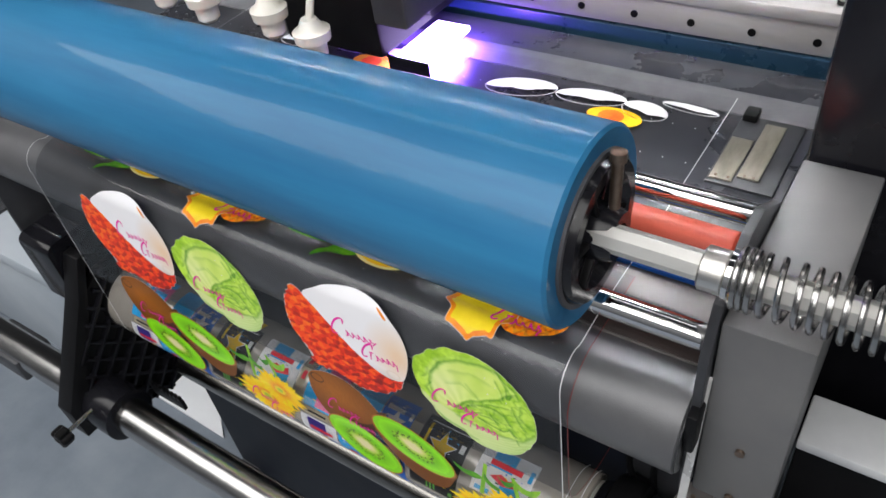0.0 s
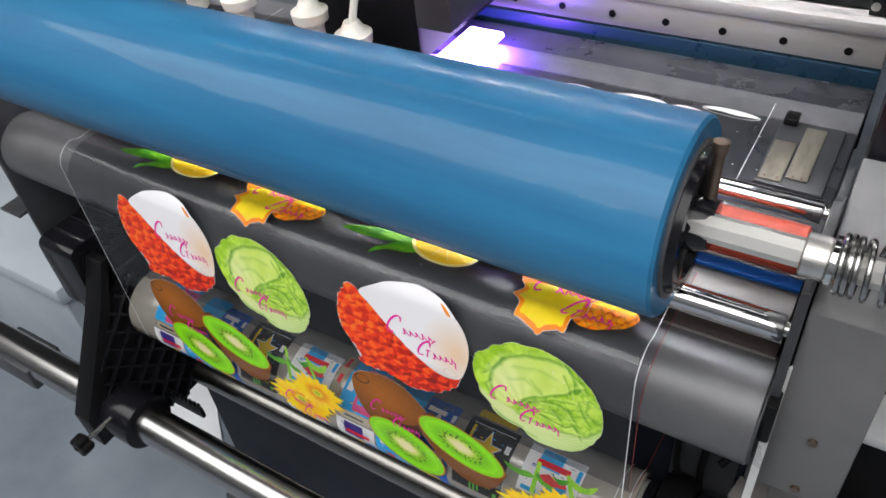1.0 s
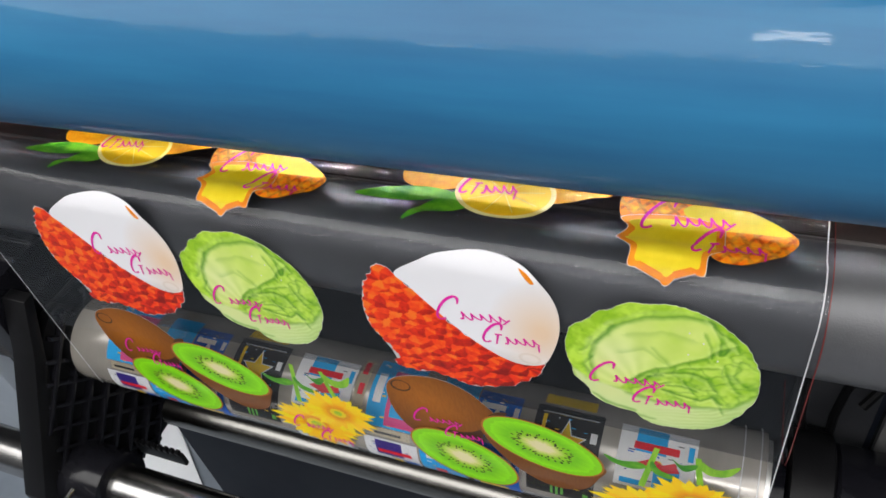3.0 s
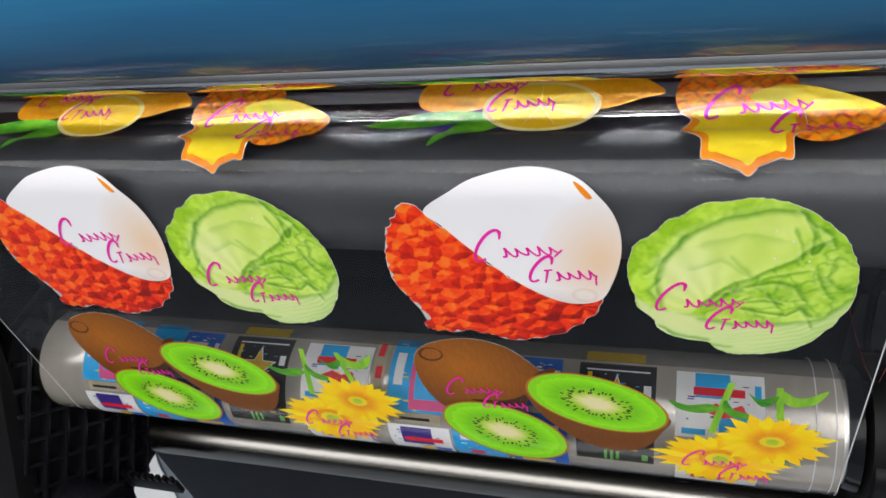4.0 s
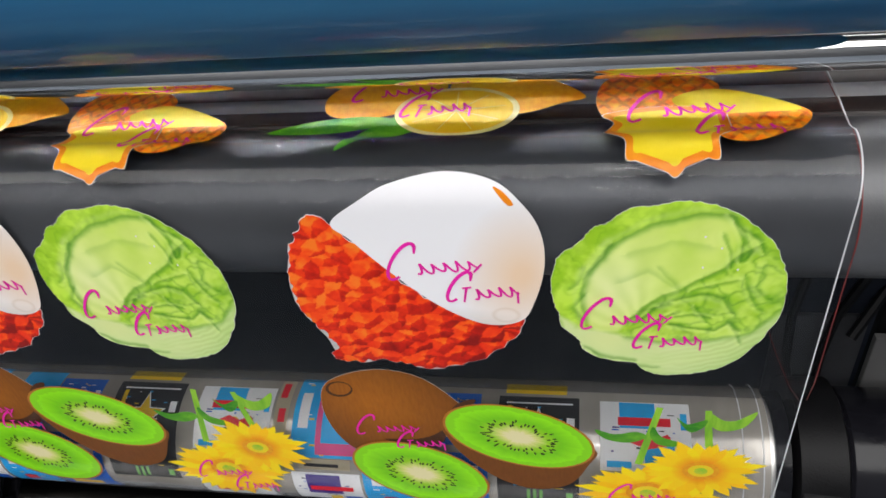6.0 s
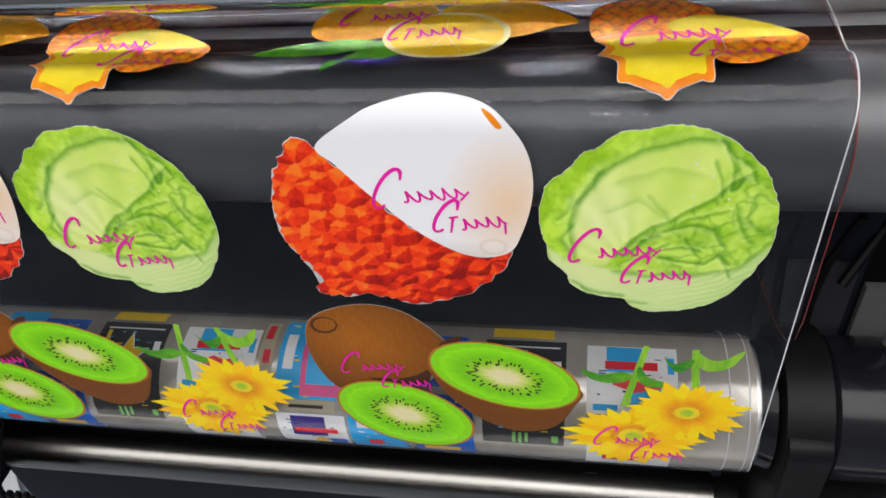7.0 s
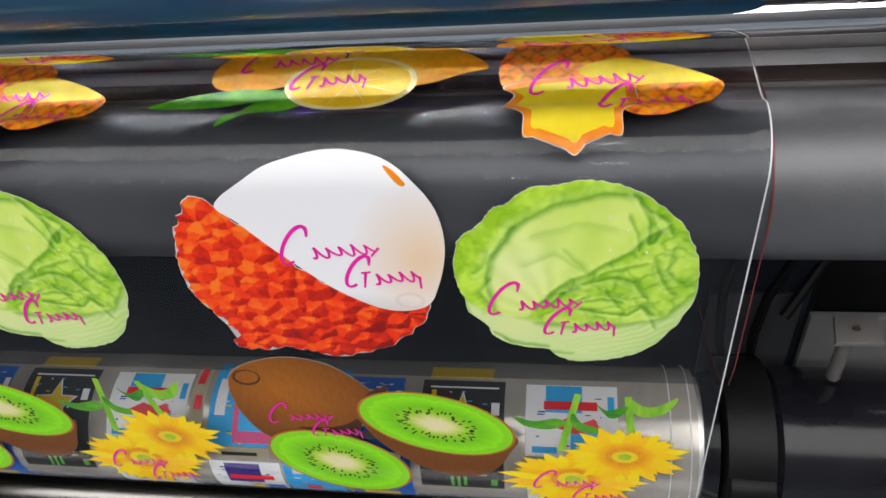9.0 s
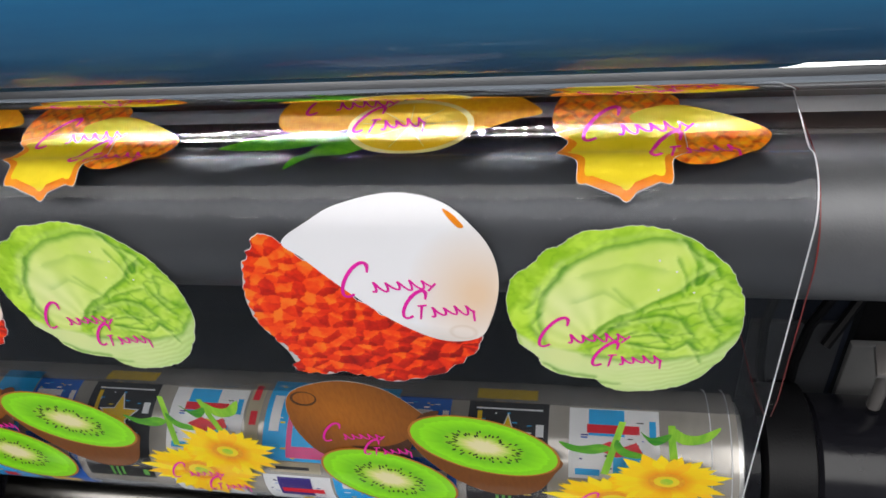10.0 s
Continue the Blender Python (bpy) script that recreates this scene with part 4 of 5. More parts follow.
def painted(name, line, layer, paint, material, parent, step=0.0007, label=""):
    """A printed patch of fine cells on the film, each corner tinted by paint(x, run)."""
    line = [(p[0], p[1]) for p in line]
    x0, y0 = min(p[0] for p in line) - step, min(p[1] for p in line) - step
    nx = int((max(p[0] for p in line) + step - x0) / step) + 2
    ny = int((max(p[1] for p in line) + step - y0) / step) + 2
    gx, gy = np.meshgrid(x0 + step * np.arange(nx), y0 + step * np.arange(ny))
    within = inside(gx, gy, line)
    cell = within[:-1, :-1] | within[1:, :-1] | within[:-1, 1:] | within[1:, 1:]
    used = np.zeros(within.shape, bool)
    for a, b in ((0, 0), (1, 0), (0, 1), (1, 1)):
        used[a:ny - 1 + a, b:nx - 1 + b] |= cell
    for j, i in np.argwhere(used & ~within):
        best = None
        for p, q in zip(line, line[1:] + line[:1]):
            dx, dy = q[0] - p[0], q[1] - p[1]
            k = min(1, max(0, ((gx[j, i] - p[0]) * dx + (gy[j, i] - p[1]) * dy) / (dx * dx + dy * dy + 1e-15)))
            d = (p[0] + k * dx - gx[j, i]) ** 2 + (p[1] + k * dy - gy[j, i]) ** 2
            if best is None or d < best[0]:
                best = (d, p[0] + k * dx, p[1] + k * dy)
        gx[j, i], gy[j, i] = best[1], best[2]
    index = np.full(within.shape, -1)
    index[used] = np.arange(used.sum())
    px, py = gx[used], gy[used]
    verts = [(x, *web(v - NUDGE["v"] - HOLD, 0.00025 + 0.0001 * layer)) for x, v in zip(px.tolist(), py.tolist())]
    jj, ii = np.nonzero(cell)
    faces = np.stack([index[jj, ii], index[jj, ii + 1], index[jj + 1, ii + 1], index[jj + 1, ii]], 1).tolist()
    me = bpy.data.meshes.new(name)
    me.from_pydata(verts, [], faces)
    tint = me.color_attributes.new("tint", "FLOAT_COLOR", "POINT")
    rgba = np.ones((len(px), 4), np.float32)
    rgba[:, :3] = np.clip(paint(px, py), 0.001, 1)
    tint.data.foreach_set("color", rgba.ravel())
    for p in me.polygons:
        p.use_smooth = True
    me.materials.append(material)
    ob = new(name, me)
    ob.parent = parent
    return tagged(ob, label)


def tint_of(t):
    n = t.nodes.new("ShaderNodeVertexColor")
    n.layer_name = "tint"
    return n.outputs["Color"]


PRINT = ink("printed_picture", tint_of)


def mixed(a, b, k):
    return a * (1 - k[:, None]) + np.array(b) * k[:, None]


def bump_at(d, w):
    return np.exp(-(d / w) ** 2)


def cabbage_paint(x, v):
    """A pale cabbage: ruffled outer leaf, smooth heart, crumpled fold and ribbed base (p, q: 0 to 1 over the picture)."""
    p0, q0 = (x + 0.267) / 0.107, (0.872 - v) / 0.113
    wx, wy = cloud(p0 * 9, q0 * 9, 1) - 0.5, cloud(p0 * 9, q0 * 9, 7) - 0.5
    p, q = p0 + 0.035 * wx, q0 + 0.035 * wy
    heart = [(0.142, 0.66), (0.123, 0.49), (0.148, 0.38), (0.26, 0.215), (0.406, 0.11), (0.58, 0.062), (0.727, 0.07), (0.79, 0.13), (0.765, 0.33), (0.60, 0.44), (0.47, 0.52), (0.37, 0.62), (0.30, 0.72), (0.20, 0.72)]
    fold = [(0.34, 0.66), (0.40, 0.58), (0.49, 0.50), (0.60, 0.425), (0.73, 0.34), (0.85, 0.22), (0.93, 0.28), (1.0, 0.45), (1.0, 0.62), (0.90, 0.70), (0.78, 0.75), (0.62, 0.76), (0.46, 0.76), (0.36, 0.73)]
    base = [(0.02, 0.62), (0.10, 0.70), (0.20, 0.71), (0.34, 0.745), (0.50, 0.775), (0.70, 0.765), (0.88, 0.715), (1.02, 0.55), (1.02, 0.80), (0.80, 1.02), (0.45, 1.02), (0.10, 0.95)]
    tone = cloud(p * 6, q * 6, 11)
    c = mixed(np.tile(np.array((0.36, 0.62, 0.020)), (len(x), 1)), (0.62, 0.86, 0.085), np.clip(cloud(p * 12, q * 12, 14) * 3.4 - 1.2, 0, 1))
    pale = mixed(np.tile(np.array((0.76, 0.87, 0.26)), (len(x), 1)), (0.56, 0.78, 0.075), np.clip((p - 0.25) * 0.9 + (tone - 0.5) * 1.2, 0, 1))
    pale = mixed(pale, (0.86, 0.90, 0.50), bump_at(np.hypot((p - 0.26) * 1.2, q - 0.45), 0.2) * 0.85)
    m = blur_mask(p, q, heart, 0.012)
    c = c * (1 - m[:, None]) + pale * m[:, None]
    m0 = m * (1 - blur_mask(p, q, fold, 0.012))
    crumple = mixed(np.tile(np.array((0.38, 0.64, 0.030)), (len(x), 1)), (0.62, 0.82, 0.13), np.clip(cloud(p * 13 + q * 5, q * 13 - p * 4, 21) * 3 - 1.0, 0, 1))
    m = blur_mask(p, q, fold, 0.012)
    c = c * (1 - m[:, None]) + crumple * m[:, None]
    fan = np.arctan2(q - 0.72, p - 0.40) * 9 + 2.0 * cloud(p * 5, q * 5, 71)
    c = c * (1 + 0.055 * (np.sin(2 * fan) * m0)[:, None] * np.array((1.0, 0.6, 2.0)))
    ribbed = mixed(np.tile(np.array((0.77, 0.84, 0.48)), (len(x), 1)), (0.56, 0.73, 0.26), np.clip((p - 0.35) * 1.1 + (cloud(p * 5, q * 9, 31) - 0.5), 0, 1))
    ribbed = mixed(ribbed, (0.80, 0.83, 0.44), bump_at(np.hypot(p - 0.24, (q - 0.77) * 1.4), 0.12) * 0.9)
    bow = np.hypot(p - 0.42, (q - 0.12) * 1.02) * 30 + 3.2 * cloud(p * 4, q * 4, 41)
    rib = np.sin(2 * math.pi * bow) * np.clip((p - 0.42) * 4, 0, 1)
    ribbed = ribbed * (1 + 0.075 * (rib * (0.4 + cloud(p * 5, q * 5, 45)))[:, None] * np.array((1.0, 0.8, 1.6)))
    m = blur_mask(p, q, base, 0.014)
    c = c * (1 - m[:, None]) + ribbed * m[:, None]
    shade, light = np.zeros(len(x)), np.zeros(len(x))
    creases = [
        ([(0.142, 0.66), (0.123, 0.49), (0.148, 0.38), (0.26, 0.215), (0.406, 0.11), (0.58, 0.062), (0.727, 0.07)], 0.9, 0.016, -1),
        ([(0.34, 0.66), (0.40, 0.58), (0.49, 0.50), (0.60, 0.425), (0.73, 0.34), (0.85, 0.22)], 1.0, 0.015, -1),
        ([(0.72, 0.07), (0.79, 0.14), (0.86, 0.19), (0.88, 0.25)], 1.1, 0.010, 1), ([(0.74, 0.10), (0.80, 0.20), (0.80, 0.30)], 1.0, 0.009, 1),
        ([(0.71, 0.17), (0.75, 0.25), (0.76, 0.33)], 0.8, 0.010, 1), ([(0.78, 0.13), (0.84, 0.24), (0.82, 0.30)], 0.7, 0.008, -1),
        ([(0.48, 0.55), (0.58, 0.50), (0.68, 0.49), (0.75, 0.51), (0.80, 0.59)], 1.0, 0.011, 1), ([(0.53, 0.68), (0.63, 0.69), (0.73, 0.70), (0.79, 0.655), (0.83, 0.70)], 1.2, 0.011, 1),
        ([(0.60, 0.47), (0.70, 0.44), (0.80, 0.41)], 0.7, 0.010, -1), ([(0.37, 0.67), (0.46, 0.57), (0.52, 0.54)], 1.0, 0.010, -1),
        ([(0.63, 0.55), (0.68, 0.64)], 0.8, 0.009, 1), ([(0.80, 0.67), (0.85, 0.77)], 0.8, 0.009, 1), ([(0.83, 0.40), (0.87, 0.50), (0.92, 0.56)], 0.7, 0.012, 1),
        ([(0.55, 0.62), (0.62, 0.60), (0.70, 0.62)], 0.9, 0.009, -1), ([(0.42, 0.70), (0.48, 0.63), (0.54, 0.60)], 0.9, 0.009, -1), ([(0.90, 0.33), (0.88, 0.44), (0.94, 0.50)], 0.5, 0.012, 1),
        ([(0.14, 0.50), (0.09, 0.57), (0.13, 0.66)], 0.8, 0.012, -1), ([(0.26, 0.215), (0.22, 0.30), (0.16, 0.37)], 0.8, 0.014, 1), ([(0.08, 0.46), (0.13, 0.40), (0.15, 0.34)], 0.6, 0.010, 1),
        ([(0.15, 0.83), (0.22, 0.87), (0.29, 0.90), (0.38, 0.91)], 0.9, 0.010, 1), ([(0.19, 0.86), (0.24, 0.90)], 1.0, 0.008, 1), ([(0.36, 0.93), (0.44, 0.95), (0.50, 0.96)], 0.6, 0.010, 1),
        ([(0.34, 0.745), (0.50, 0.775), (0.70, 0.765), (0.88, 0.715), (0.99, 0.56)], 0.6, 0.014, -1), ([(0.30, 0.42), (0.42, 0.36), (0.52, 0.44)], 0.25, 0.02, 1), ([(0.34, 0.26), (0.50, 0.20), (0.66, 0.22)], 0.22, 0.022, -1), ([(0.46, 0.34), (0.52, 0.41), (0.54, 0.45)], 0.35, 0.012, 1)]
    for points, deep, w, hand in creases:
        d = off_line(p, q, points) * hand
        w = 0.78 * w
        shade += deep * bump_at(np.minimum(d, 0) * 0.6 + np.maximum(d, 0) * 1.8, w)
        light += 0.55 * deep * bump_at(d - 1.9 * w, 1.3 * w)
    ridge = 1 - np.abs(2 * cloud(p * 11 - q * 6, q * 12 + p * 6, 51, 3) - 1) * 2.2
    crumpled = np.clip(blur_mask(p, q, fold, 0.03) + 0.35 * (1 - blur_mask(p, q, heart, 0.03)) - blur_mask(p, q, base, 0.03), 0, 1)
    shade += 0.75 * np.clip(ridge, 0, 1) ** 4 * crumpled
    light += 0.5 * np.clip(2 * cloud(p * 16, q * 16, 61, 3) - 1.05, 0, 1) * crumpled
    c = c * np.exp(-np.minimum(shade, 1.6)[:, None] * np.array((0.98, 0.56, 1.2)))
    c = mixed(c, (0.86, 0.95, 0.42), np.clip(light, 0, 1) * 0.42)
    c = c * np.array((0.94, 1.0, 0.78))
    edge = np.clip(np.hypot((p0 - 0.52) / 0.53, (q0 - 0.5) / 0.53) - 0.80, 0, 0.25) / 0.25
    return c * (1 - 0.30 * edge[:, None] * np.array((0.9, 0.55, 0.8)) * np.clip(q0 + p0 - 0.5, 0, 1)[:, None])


def shell_paint(x, v):
    """The lychee's red shell: many small pointed bumps, each of flat facets round its tip."""
    gx = x + 0.0050 * (cloud(x * 110, v * 110, 3) - 0.5)
    gv = v + 0.0050 * (cloud(x * 110, v * 110, 9) - 0.5)
    size = 0.0125
    rng = random.Random(17)
    tips = [((i + 0.5 * (j % 2) + rng.uniform(-0.45, 0.45)) * size - 0.405, 0.750 + (j + rng.uniform(-0.45, 0.45)) * size * 0.75, rng.random(), rng.uniform(0, 6.28)) for j in range(20) for i in range(18)]
    best = np.full(len(x), 9.0)
    second = np.full(len(x), 9.0)
    who = np.zeros(len(x), int)
    for k, (tx, tv, r, a) in enumerate(tips):
        d = np.hypot(gx - tx, (gv - tv) * 1.15)
        near = d < best
        second = np.where(near, best, np.minimum(second, d))
        who = np.where(near, k, who)
        best = np.where(near, d, best)
    tip = np.array(tips)[who]
    around = np.arctan2(gv - tip[:, 1], gx - tip[:, 0]) + tip[:, 3]
    facet = np.floor(around / (2 * math.pi / 5))
    facing = (facet + 0.5) * (2 * math.pi / 5) - tip[:, 3]
    lit = 0.5 + 0.34 * np.cos(facing - 2.2) + 0.22 * (value_noise(facet * 7.3 + who * 1.7, who * 0.9, 5) - 0.5) + 0.30 * (tip[:, 2] - 0.5)
    crack = np.clip((second - best) / 0.0030, 0, 1)
    fine = cloud(gx * 420, gv * 420, 13)
    lit = lit * (0.88 + 0.12 * crack) + 0.20 * bump_at(best, 0.0026) + 0.38 * (fine - 0.5)
    across = np.clip((x + 0.399) / 0.118, 0, 1)
    low = np.clip((0.80 - v) / 0.04, 0, 1)
    lit = np.clip(lit + 0.26 - 0.42 * across - 0.14 * low, 0.0, 1.1)
    stops = np.array([0.0, 0.3, 0.55, 0.8, 1.1])
    tones = np.array([(0.26, 0.003, 0.001), (0.56, 0.010, 0.001), (0.86, 0.030, 0.002), (0.98, 0.072, 0.003), (1.0, 0.20, 0.012)])
    return np.stack([np.interp(lit, stops, tones[:, k]) for k in range(3)], 1)


def lychee():
    rng = random.Random(3)
    ob = thing("lychee_sticker", "printed sticker of an opened red lychee on clear film", "sticker", "stickers on the film")
    red = spline([(-0.379, 0.866), (-0.392, 0.849), (-0.399, 0.826), (-0.399, 0.806), (-0.391, 0.788), (-0.384, 0.774), (-0.388, 0.767), (-0.380, 0.762), (-0.358, 0.764), (-0.334, 0.759), (-0.303, 0.768), (-0.281, 0.797), (-0.302, 0.796), (-0.334, 0.816), (-0.362, 0.850)], 9)
    red = jagged(red, 0.0014, rng)
    part("white_border", patch(outline_of(red, 0.0004), 0), WHITE_INK, ob)
    painted("shell", red, 2, shell_paint, PRINT, ob, 0.0007, "rough red shell")
    white = spline([(-0.370, 0.861), (-0.351, 0.8755), (-0.337, 0.882), (-0.313, 0.8865), (-0.291, 0.882), (-0.278, 0.870), (-0.271, 0.854), (-0.270, 0.834), (-0.275, 0.812), (-0.283, 0.797), (-0.302, 0.7945), (-0.325, 0.808), (-0.347, 0.831), (-0.362, 0.850)], 10)
    part("flesh", patch(white, 3), FLESH, ob)
    part("shell_scrap", patch(spline([(-0.2915, 0.8795), (-0.2870, 0.8770), (-0.2828, 0.8715), (-0.2850, 0.8705), (-0.2885, 0.8745)], 6), 4), PINE_RIM, ob)
    scrawl(-0.344, 0.8295, 1.2, ob)
    return ob


def cabbage():
    rng = random.Random(5)
    ob = thing("cabbage_sticker", "printed sticker of a pale green cabbage on clear film", "sticker", "stickers on the film")
    out = spline([(-0.267, 0.827), (-0.263, 0.841), (-0.2555, 0.847), (-0.248, 0.857), (-0.2415, 0.8605), (-0.233, 0.868), (-0.222, 0.8695), (-0.209, 0.872), (-0.192, 0.868), (-0.174, 0.854), (-0.1655, 0.8405), (-0.160, 0.820), (-0.163, 0.796), (-0.177, 0.771), (-0.195, 0.761), (-0.212, 0.759), (-0.2205, 0.7620), (-0.2260, 0.7675), (-0.2430, 0.7705), (-0.2520, 0.7775), (-0.2545, 0.7850), (-0.2625, 0.7935), (-0.2640, 0.8030), (-0.2665, 0.8120)], 8)
    out = jagged(out, 0.0005, rng)
    part("white_border", patch(outline_of(out, 0.0002), 0), WHITE_INK, ob)
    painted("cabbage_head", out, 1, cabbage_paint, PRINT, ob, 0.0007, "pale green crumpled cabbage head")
    drops = [oval(-0.199 + 0.012 * rng.random() * k, 0.845 - 0.006 * k + 0.01 * rng.random(), 0.0005, 0.0007, 0, 8) for k in range(4)]
    tagged(part("water_drop", patches(drops, 6), WHITE_INK, ob), kind="stuff")
    scrawl(-0.250, 0.797, 1.1, ob, 7)
    return ob


def kiwi_half(ob, cx, cv, a, b, turn, layer, seed):
    rng = random.Random(seed)
    part("rim", patch(oval(cx, cv, a * 1.035, b * 1.05, turn), layer), RIM, ob)
    face = part("cut_face", patch(oval(cx, cv, a, b, turn), layer + 1), ink("kiwi_flesh_print", kiwi_colour(cx, cv, a, b, turn)), ob, "bright green cut kiwi face")
    seeds = []
    for k in range(64):
        q = 2 * math.pi * k / 64 + rng.uniform(-0.05, 0.05)
        r = rng.uniform(0.36, 0.56)
        c, s = math.cos(radians(turn)), math.sin(radians(turn))
        x, y = a * r * math.cos(q), b * r * math.sin(q)
        seeds.append(oval(cx + x * c - y * s, cv + x * s + y * c, 0.00135, 0.00065, math.degrees(q) + turn, 8))
    tagged(part("seed", patches(seeds, layer + 2), SEED, face), kind="stuff")


def kiwi():
    ob = thing("kiwi_sticker", "printed sticker of one whole and two cut kiwis", "sticker", "stickers on the film")
    whole = spline([(-0.404, 0.728), (-0.393, 0.744), (-0.367, 0.753), (-0.343, 0.748), (-0.325, 0.730), (-0.317, 0.712), (-0.341, 0.690), (-0.367, 0.676), (-0.392, 0.676), (-0.404, 0.700)], 10)
    part("white_border", patch(outline_of(whole, 0.00012), 0), WHITE_INK, ob)
    part("whole_fruit", patch(whole, 1), SKIN, ob, "hairy brown whole kiwi")
    part("stem_ring", patch(oval(-0.3915, 0.7345, 0.0085, 0.0068, 20), 2), SKIN_DARK, ob)
    part("stem_spot", patch(oval(-0.391, 0.735, 0.0070, 0.0054, 20), 3), SKIN, ob)
    part("shade", patch(spline([(-0.330, 0.712), (-0.322, 0.726), (-0.312, 0.728), (-0.334, 0.700), (-0.350, 0.690), (-0.372, 0.688), (-0.352, 0.683), (-0.335, 0.688)], 8), 2), SKIN_DARK, ob)
    part("half_skin", patch(spline([(-0.333, 0.712), (-0.331, 0.690), (-0.318, 0.667), (-0.300, 0.650), (-0.280, 0.643), (-0.260, 0.650), (-0.249, 0.670), (-0.246, 0.688), (-0.290, 0.690)], 8), 3), SKIN, ob, "brown skin under a cut kiwi")
    kiwi_half(ob, -0.289, 0.6965, 0.0445, 0.0262, -20, 4, 11)
    kiwi_half(ob, -0.3535, 0.6535, 0.0440, 0.0285, -24, 7, 12)
    scrawl(-0.385, 0.697, 1.0, ob, 11)
    hairs = []
    rng = random.Random(8)
    for k in range(60):
        p = whole[(k * 3 + 5) % 60]
        c = Vector((-0.362, 0.715))
        d = (p - c).normalized()
        hairs.append([p + Vector((d.y, -d.x)) * 0.00012, p - Vector((d.y, -d.x)) * 0.00012, p + d * rng.uniform(0.0012, 0.0025)])
    tagged(part("hair", patches(hairs, 2), RIM, ob), kind="stuff")
    return ob


def flower(ob, cx, cv, r, n, layer, seed, squash=0.82):
    rng = random.Random(seed)
    for ring, (rr, k0) in enumerate(((1.0, 0.0), (0.86, 0.5))):
        petals = []
        for k in range(n):
            q = 2 * math.pi * (k + k0) / n + rng.uniform(-0.06, 0.06)
            w = math.pi / n * 1.15
            tip = r * rr * rng.uniform(0.92, 1.08)
            line = [(0.25 * tip, -w * 0.6), (0.62 * tip, -w), (0.82 * tip, -w * 0.55), (tip, 0), (0.82 * tip, w * 0.55), (0.62 * tip, w), (0.25 * tip, w * 0.6)]
            petals.append([Vector((cx + d * math.cos(q + a), cv + squash * d * math.sin(q + a))) for d, a in line])
        part("petal_ring", patches(petals, layer + ring), ink("petal_print", petal_colour(cx, cv)), ob, "yellow sunflower petals")
    disc = part("disc", patch(oval(cx, cv, 0.30 * r, 0.25 * r), layer + 2), DISC, ob)
    part("disc_ring", patch(oval(cx, cv, 0.21 * r, 0.17 * r), layer + 3), PINE_FLESH, disc)
    part("heart", patch(oval(cx, cv, 0.11 * r, 0.09 * r), layer + 4), DISC_GREEN, disc)


def sunflowers():
    ob = thing("sunflower_sticker", "printed sticker of two yellow sunflowers with green stems", "sticker", "stickers on the film")
    for pts in (((-0.2105, 0.729), (-0.2145, 0.705), (-0.2195, 0.675)), ((-0.1850, 0.728), (-0.1835, 0.712), (-0.1815, 0.695))):
        part("stem", patches([list(q) for q in strokes(pts, 0.0018, 0.0022)], 1), STEM, ob)
    for pts in ([(-0.2450, 0.7070), (-0.2390, 0.6985), (-0.2260, 0.6960), (-0.2160, 0.7020), (-0.2220, 0.7065), (-0.2340, 0.7035)], [(-0.2130, 0.7120), (-0.2080, 0.7030), (-0.1985, 0.6985), (-0.2005, 0.6940), (-0.2100, 0.6960), (-0.2145, 0.7040)], [(-0.1840, 0.7260), (-0.1770, 0.7205), (-0.1700, 0.7205), (-0.1600, 0.7285), (-0.1650, 0.7150), (-0.1760, 0.7105), (-0.1830, 0.7160)], [(-0.2010, 0.7210), (-0.1950, 0.7155), (-0.1850, 0.7200), (-0.1865, 0.7130), (-0.1935, 0.7085)]):
        part("leaf", patch(spline(pts, 6), 2), LEAF if len(pts) != 7 else STEM, ob)
    flower(ob, -0.2125, 0.6460, 0.043, 19, 3, 21, 0.72)
    flower(ob, -0.1840, 0.6730, 0.0345, 19, 8, 22)
    scrawl(-0.2330, 0.6395, 1.0, ob, 13)
    return ob


def pineapple():
    ob = thing("pineapple_sticker", "printed sticker of a cut orange and yellow pineapple", "sticker", "stickers on the film")
    top = spline([(-0.246, 0.930), (-0.243, 0.948), (-0.232, 0.956), (-0.212, 0.958), (-0.196, 0.951), (-0.190, 0.940), (-0.205, 0.922), (-0.238, 0.918)], 8)
    part("scaly_skin", patch(top, 1), PINE_SKIN, ob, "orange scaly pineapple skin")
    right = spline([(-0.205, 0.936), (-0.190, 0.940), (-0.172, 0.933), (-0.154, 0.921), (-0.160, 0.908), (-0.170, 0.900), (-0.183, 0.896), (-0.196, 0.902)], 8)
    part("scaly_skin", patch(right, 1), PINE_SKIN, ob)
    part("flesh", patch(spline([(-0.212, 0.932), (-0.196, 0.940), (-0.176, 0.935), (-0.157, 0.923), (-0.178, 0.921), (-0.200, 0.921)], 8), 2), PINE_FLESH, ob)
    def slice_line(g):
        rad = [(-0.2425, 0.922), (-0.2385, 0.915), (-0.2430, 0.905), (-0.2345, 0.8985), (-0.2335, 0.8875), (-0.2225, 0.8890), (-0.2140, 0.8800), (-0.2055, 0.8890), (-0.1960, 0.8875), (-0.1950, 0.8990), (-0.1880, 0.905), (-0.1930, 0.915), (-0.1900, 0.9230), (-0.2150, 0.9270)]
        c = Vector((-0.2145, 0.908))
        return spline([c + (Vector(p) - c) * g for p in rad], 6)
    part("white_border", patch(slice_line(1.014), 2), WHITE_INK, ob)
    part("rim", patch(slice_line(1.0), 3), PINE_RIM, ob)
    part("slice", patch(slice_line(0.84), 4), PINE_FLESH, ob)
    scrawl(-0.2290, 0.9200, 1.2, ob, 6)
    return ob


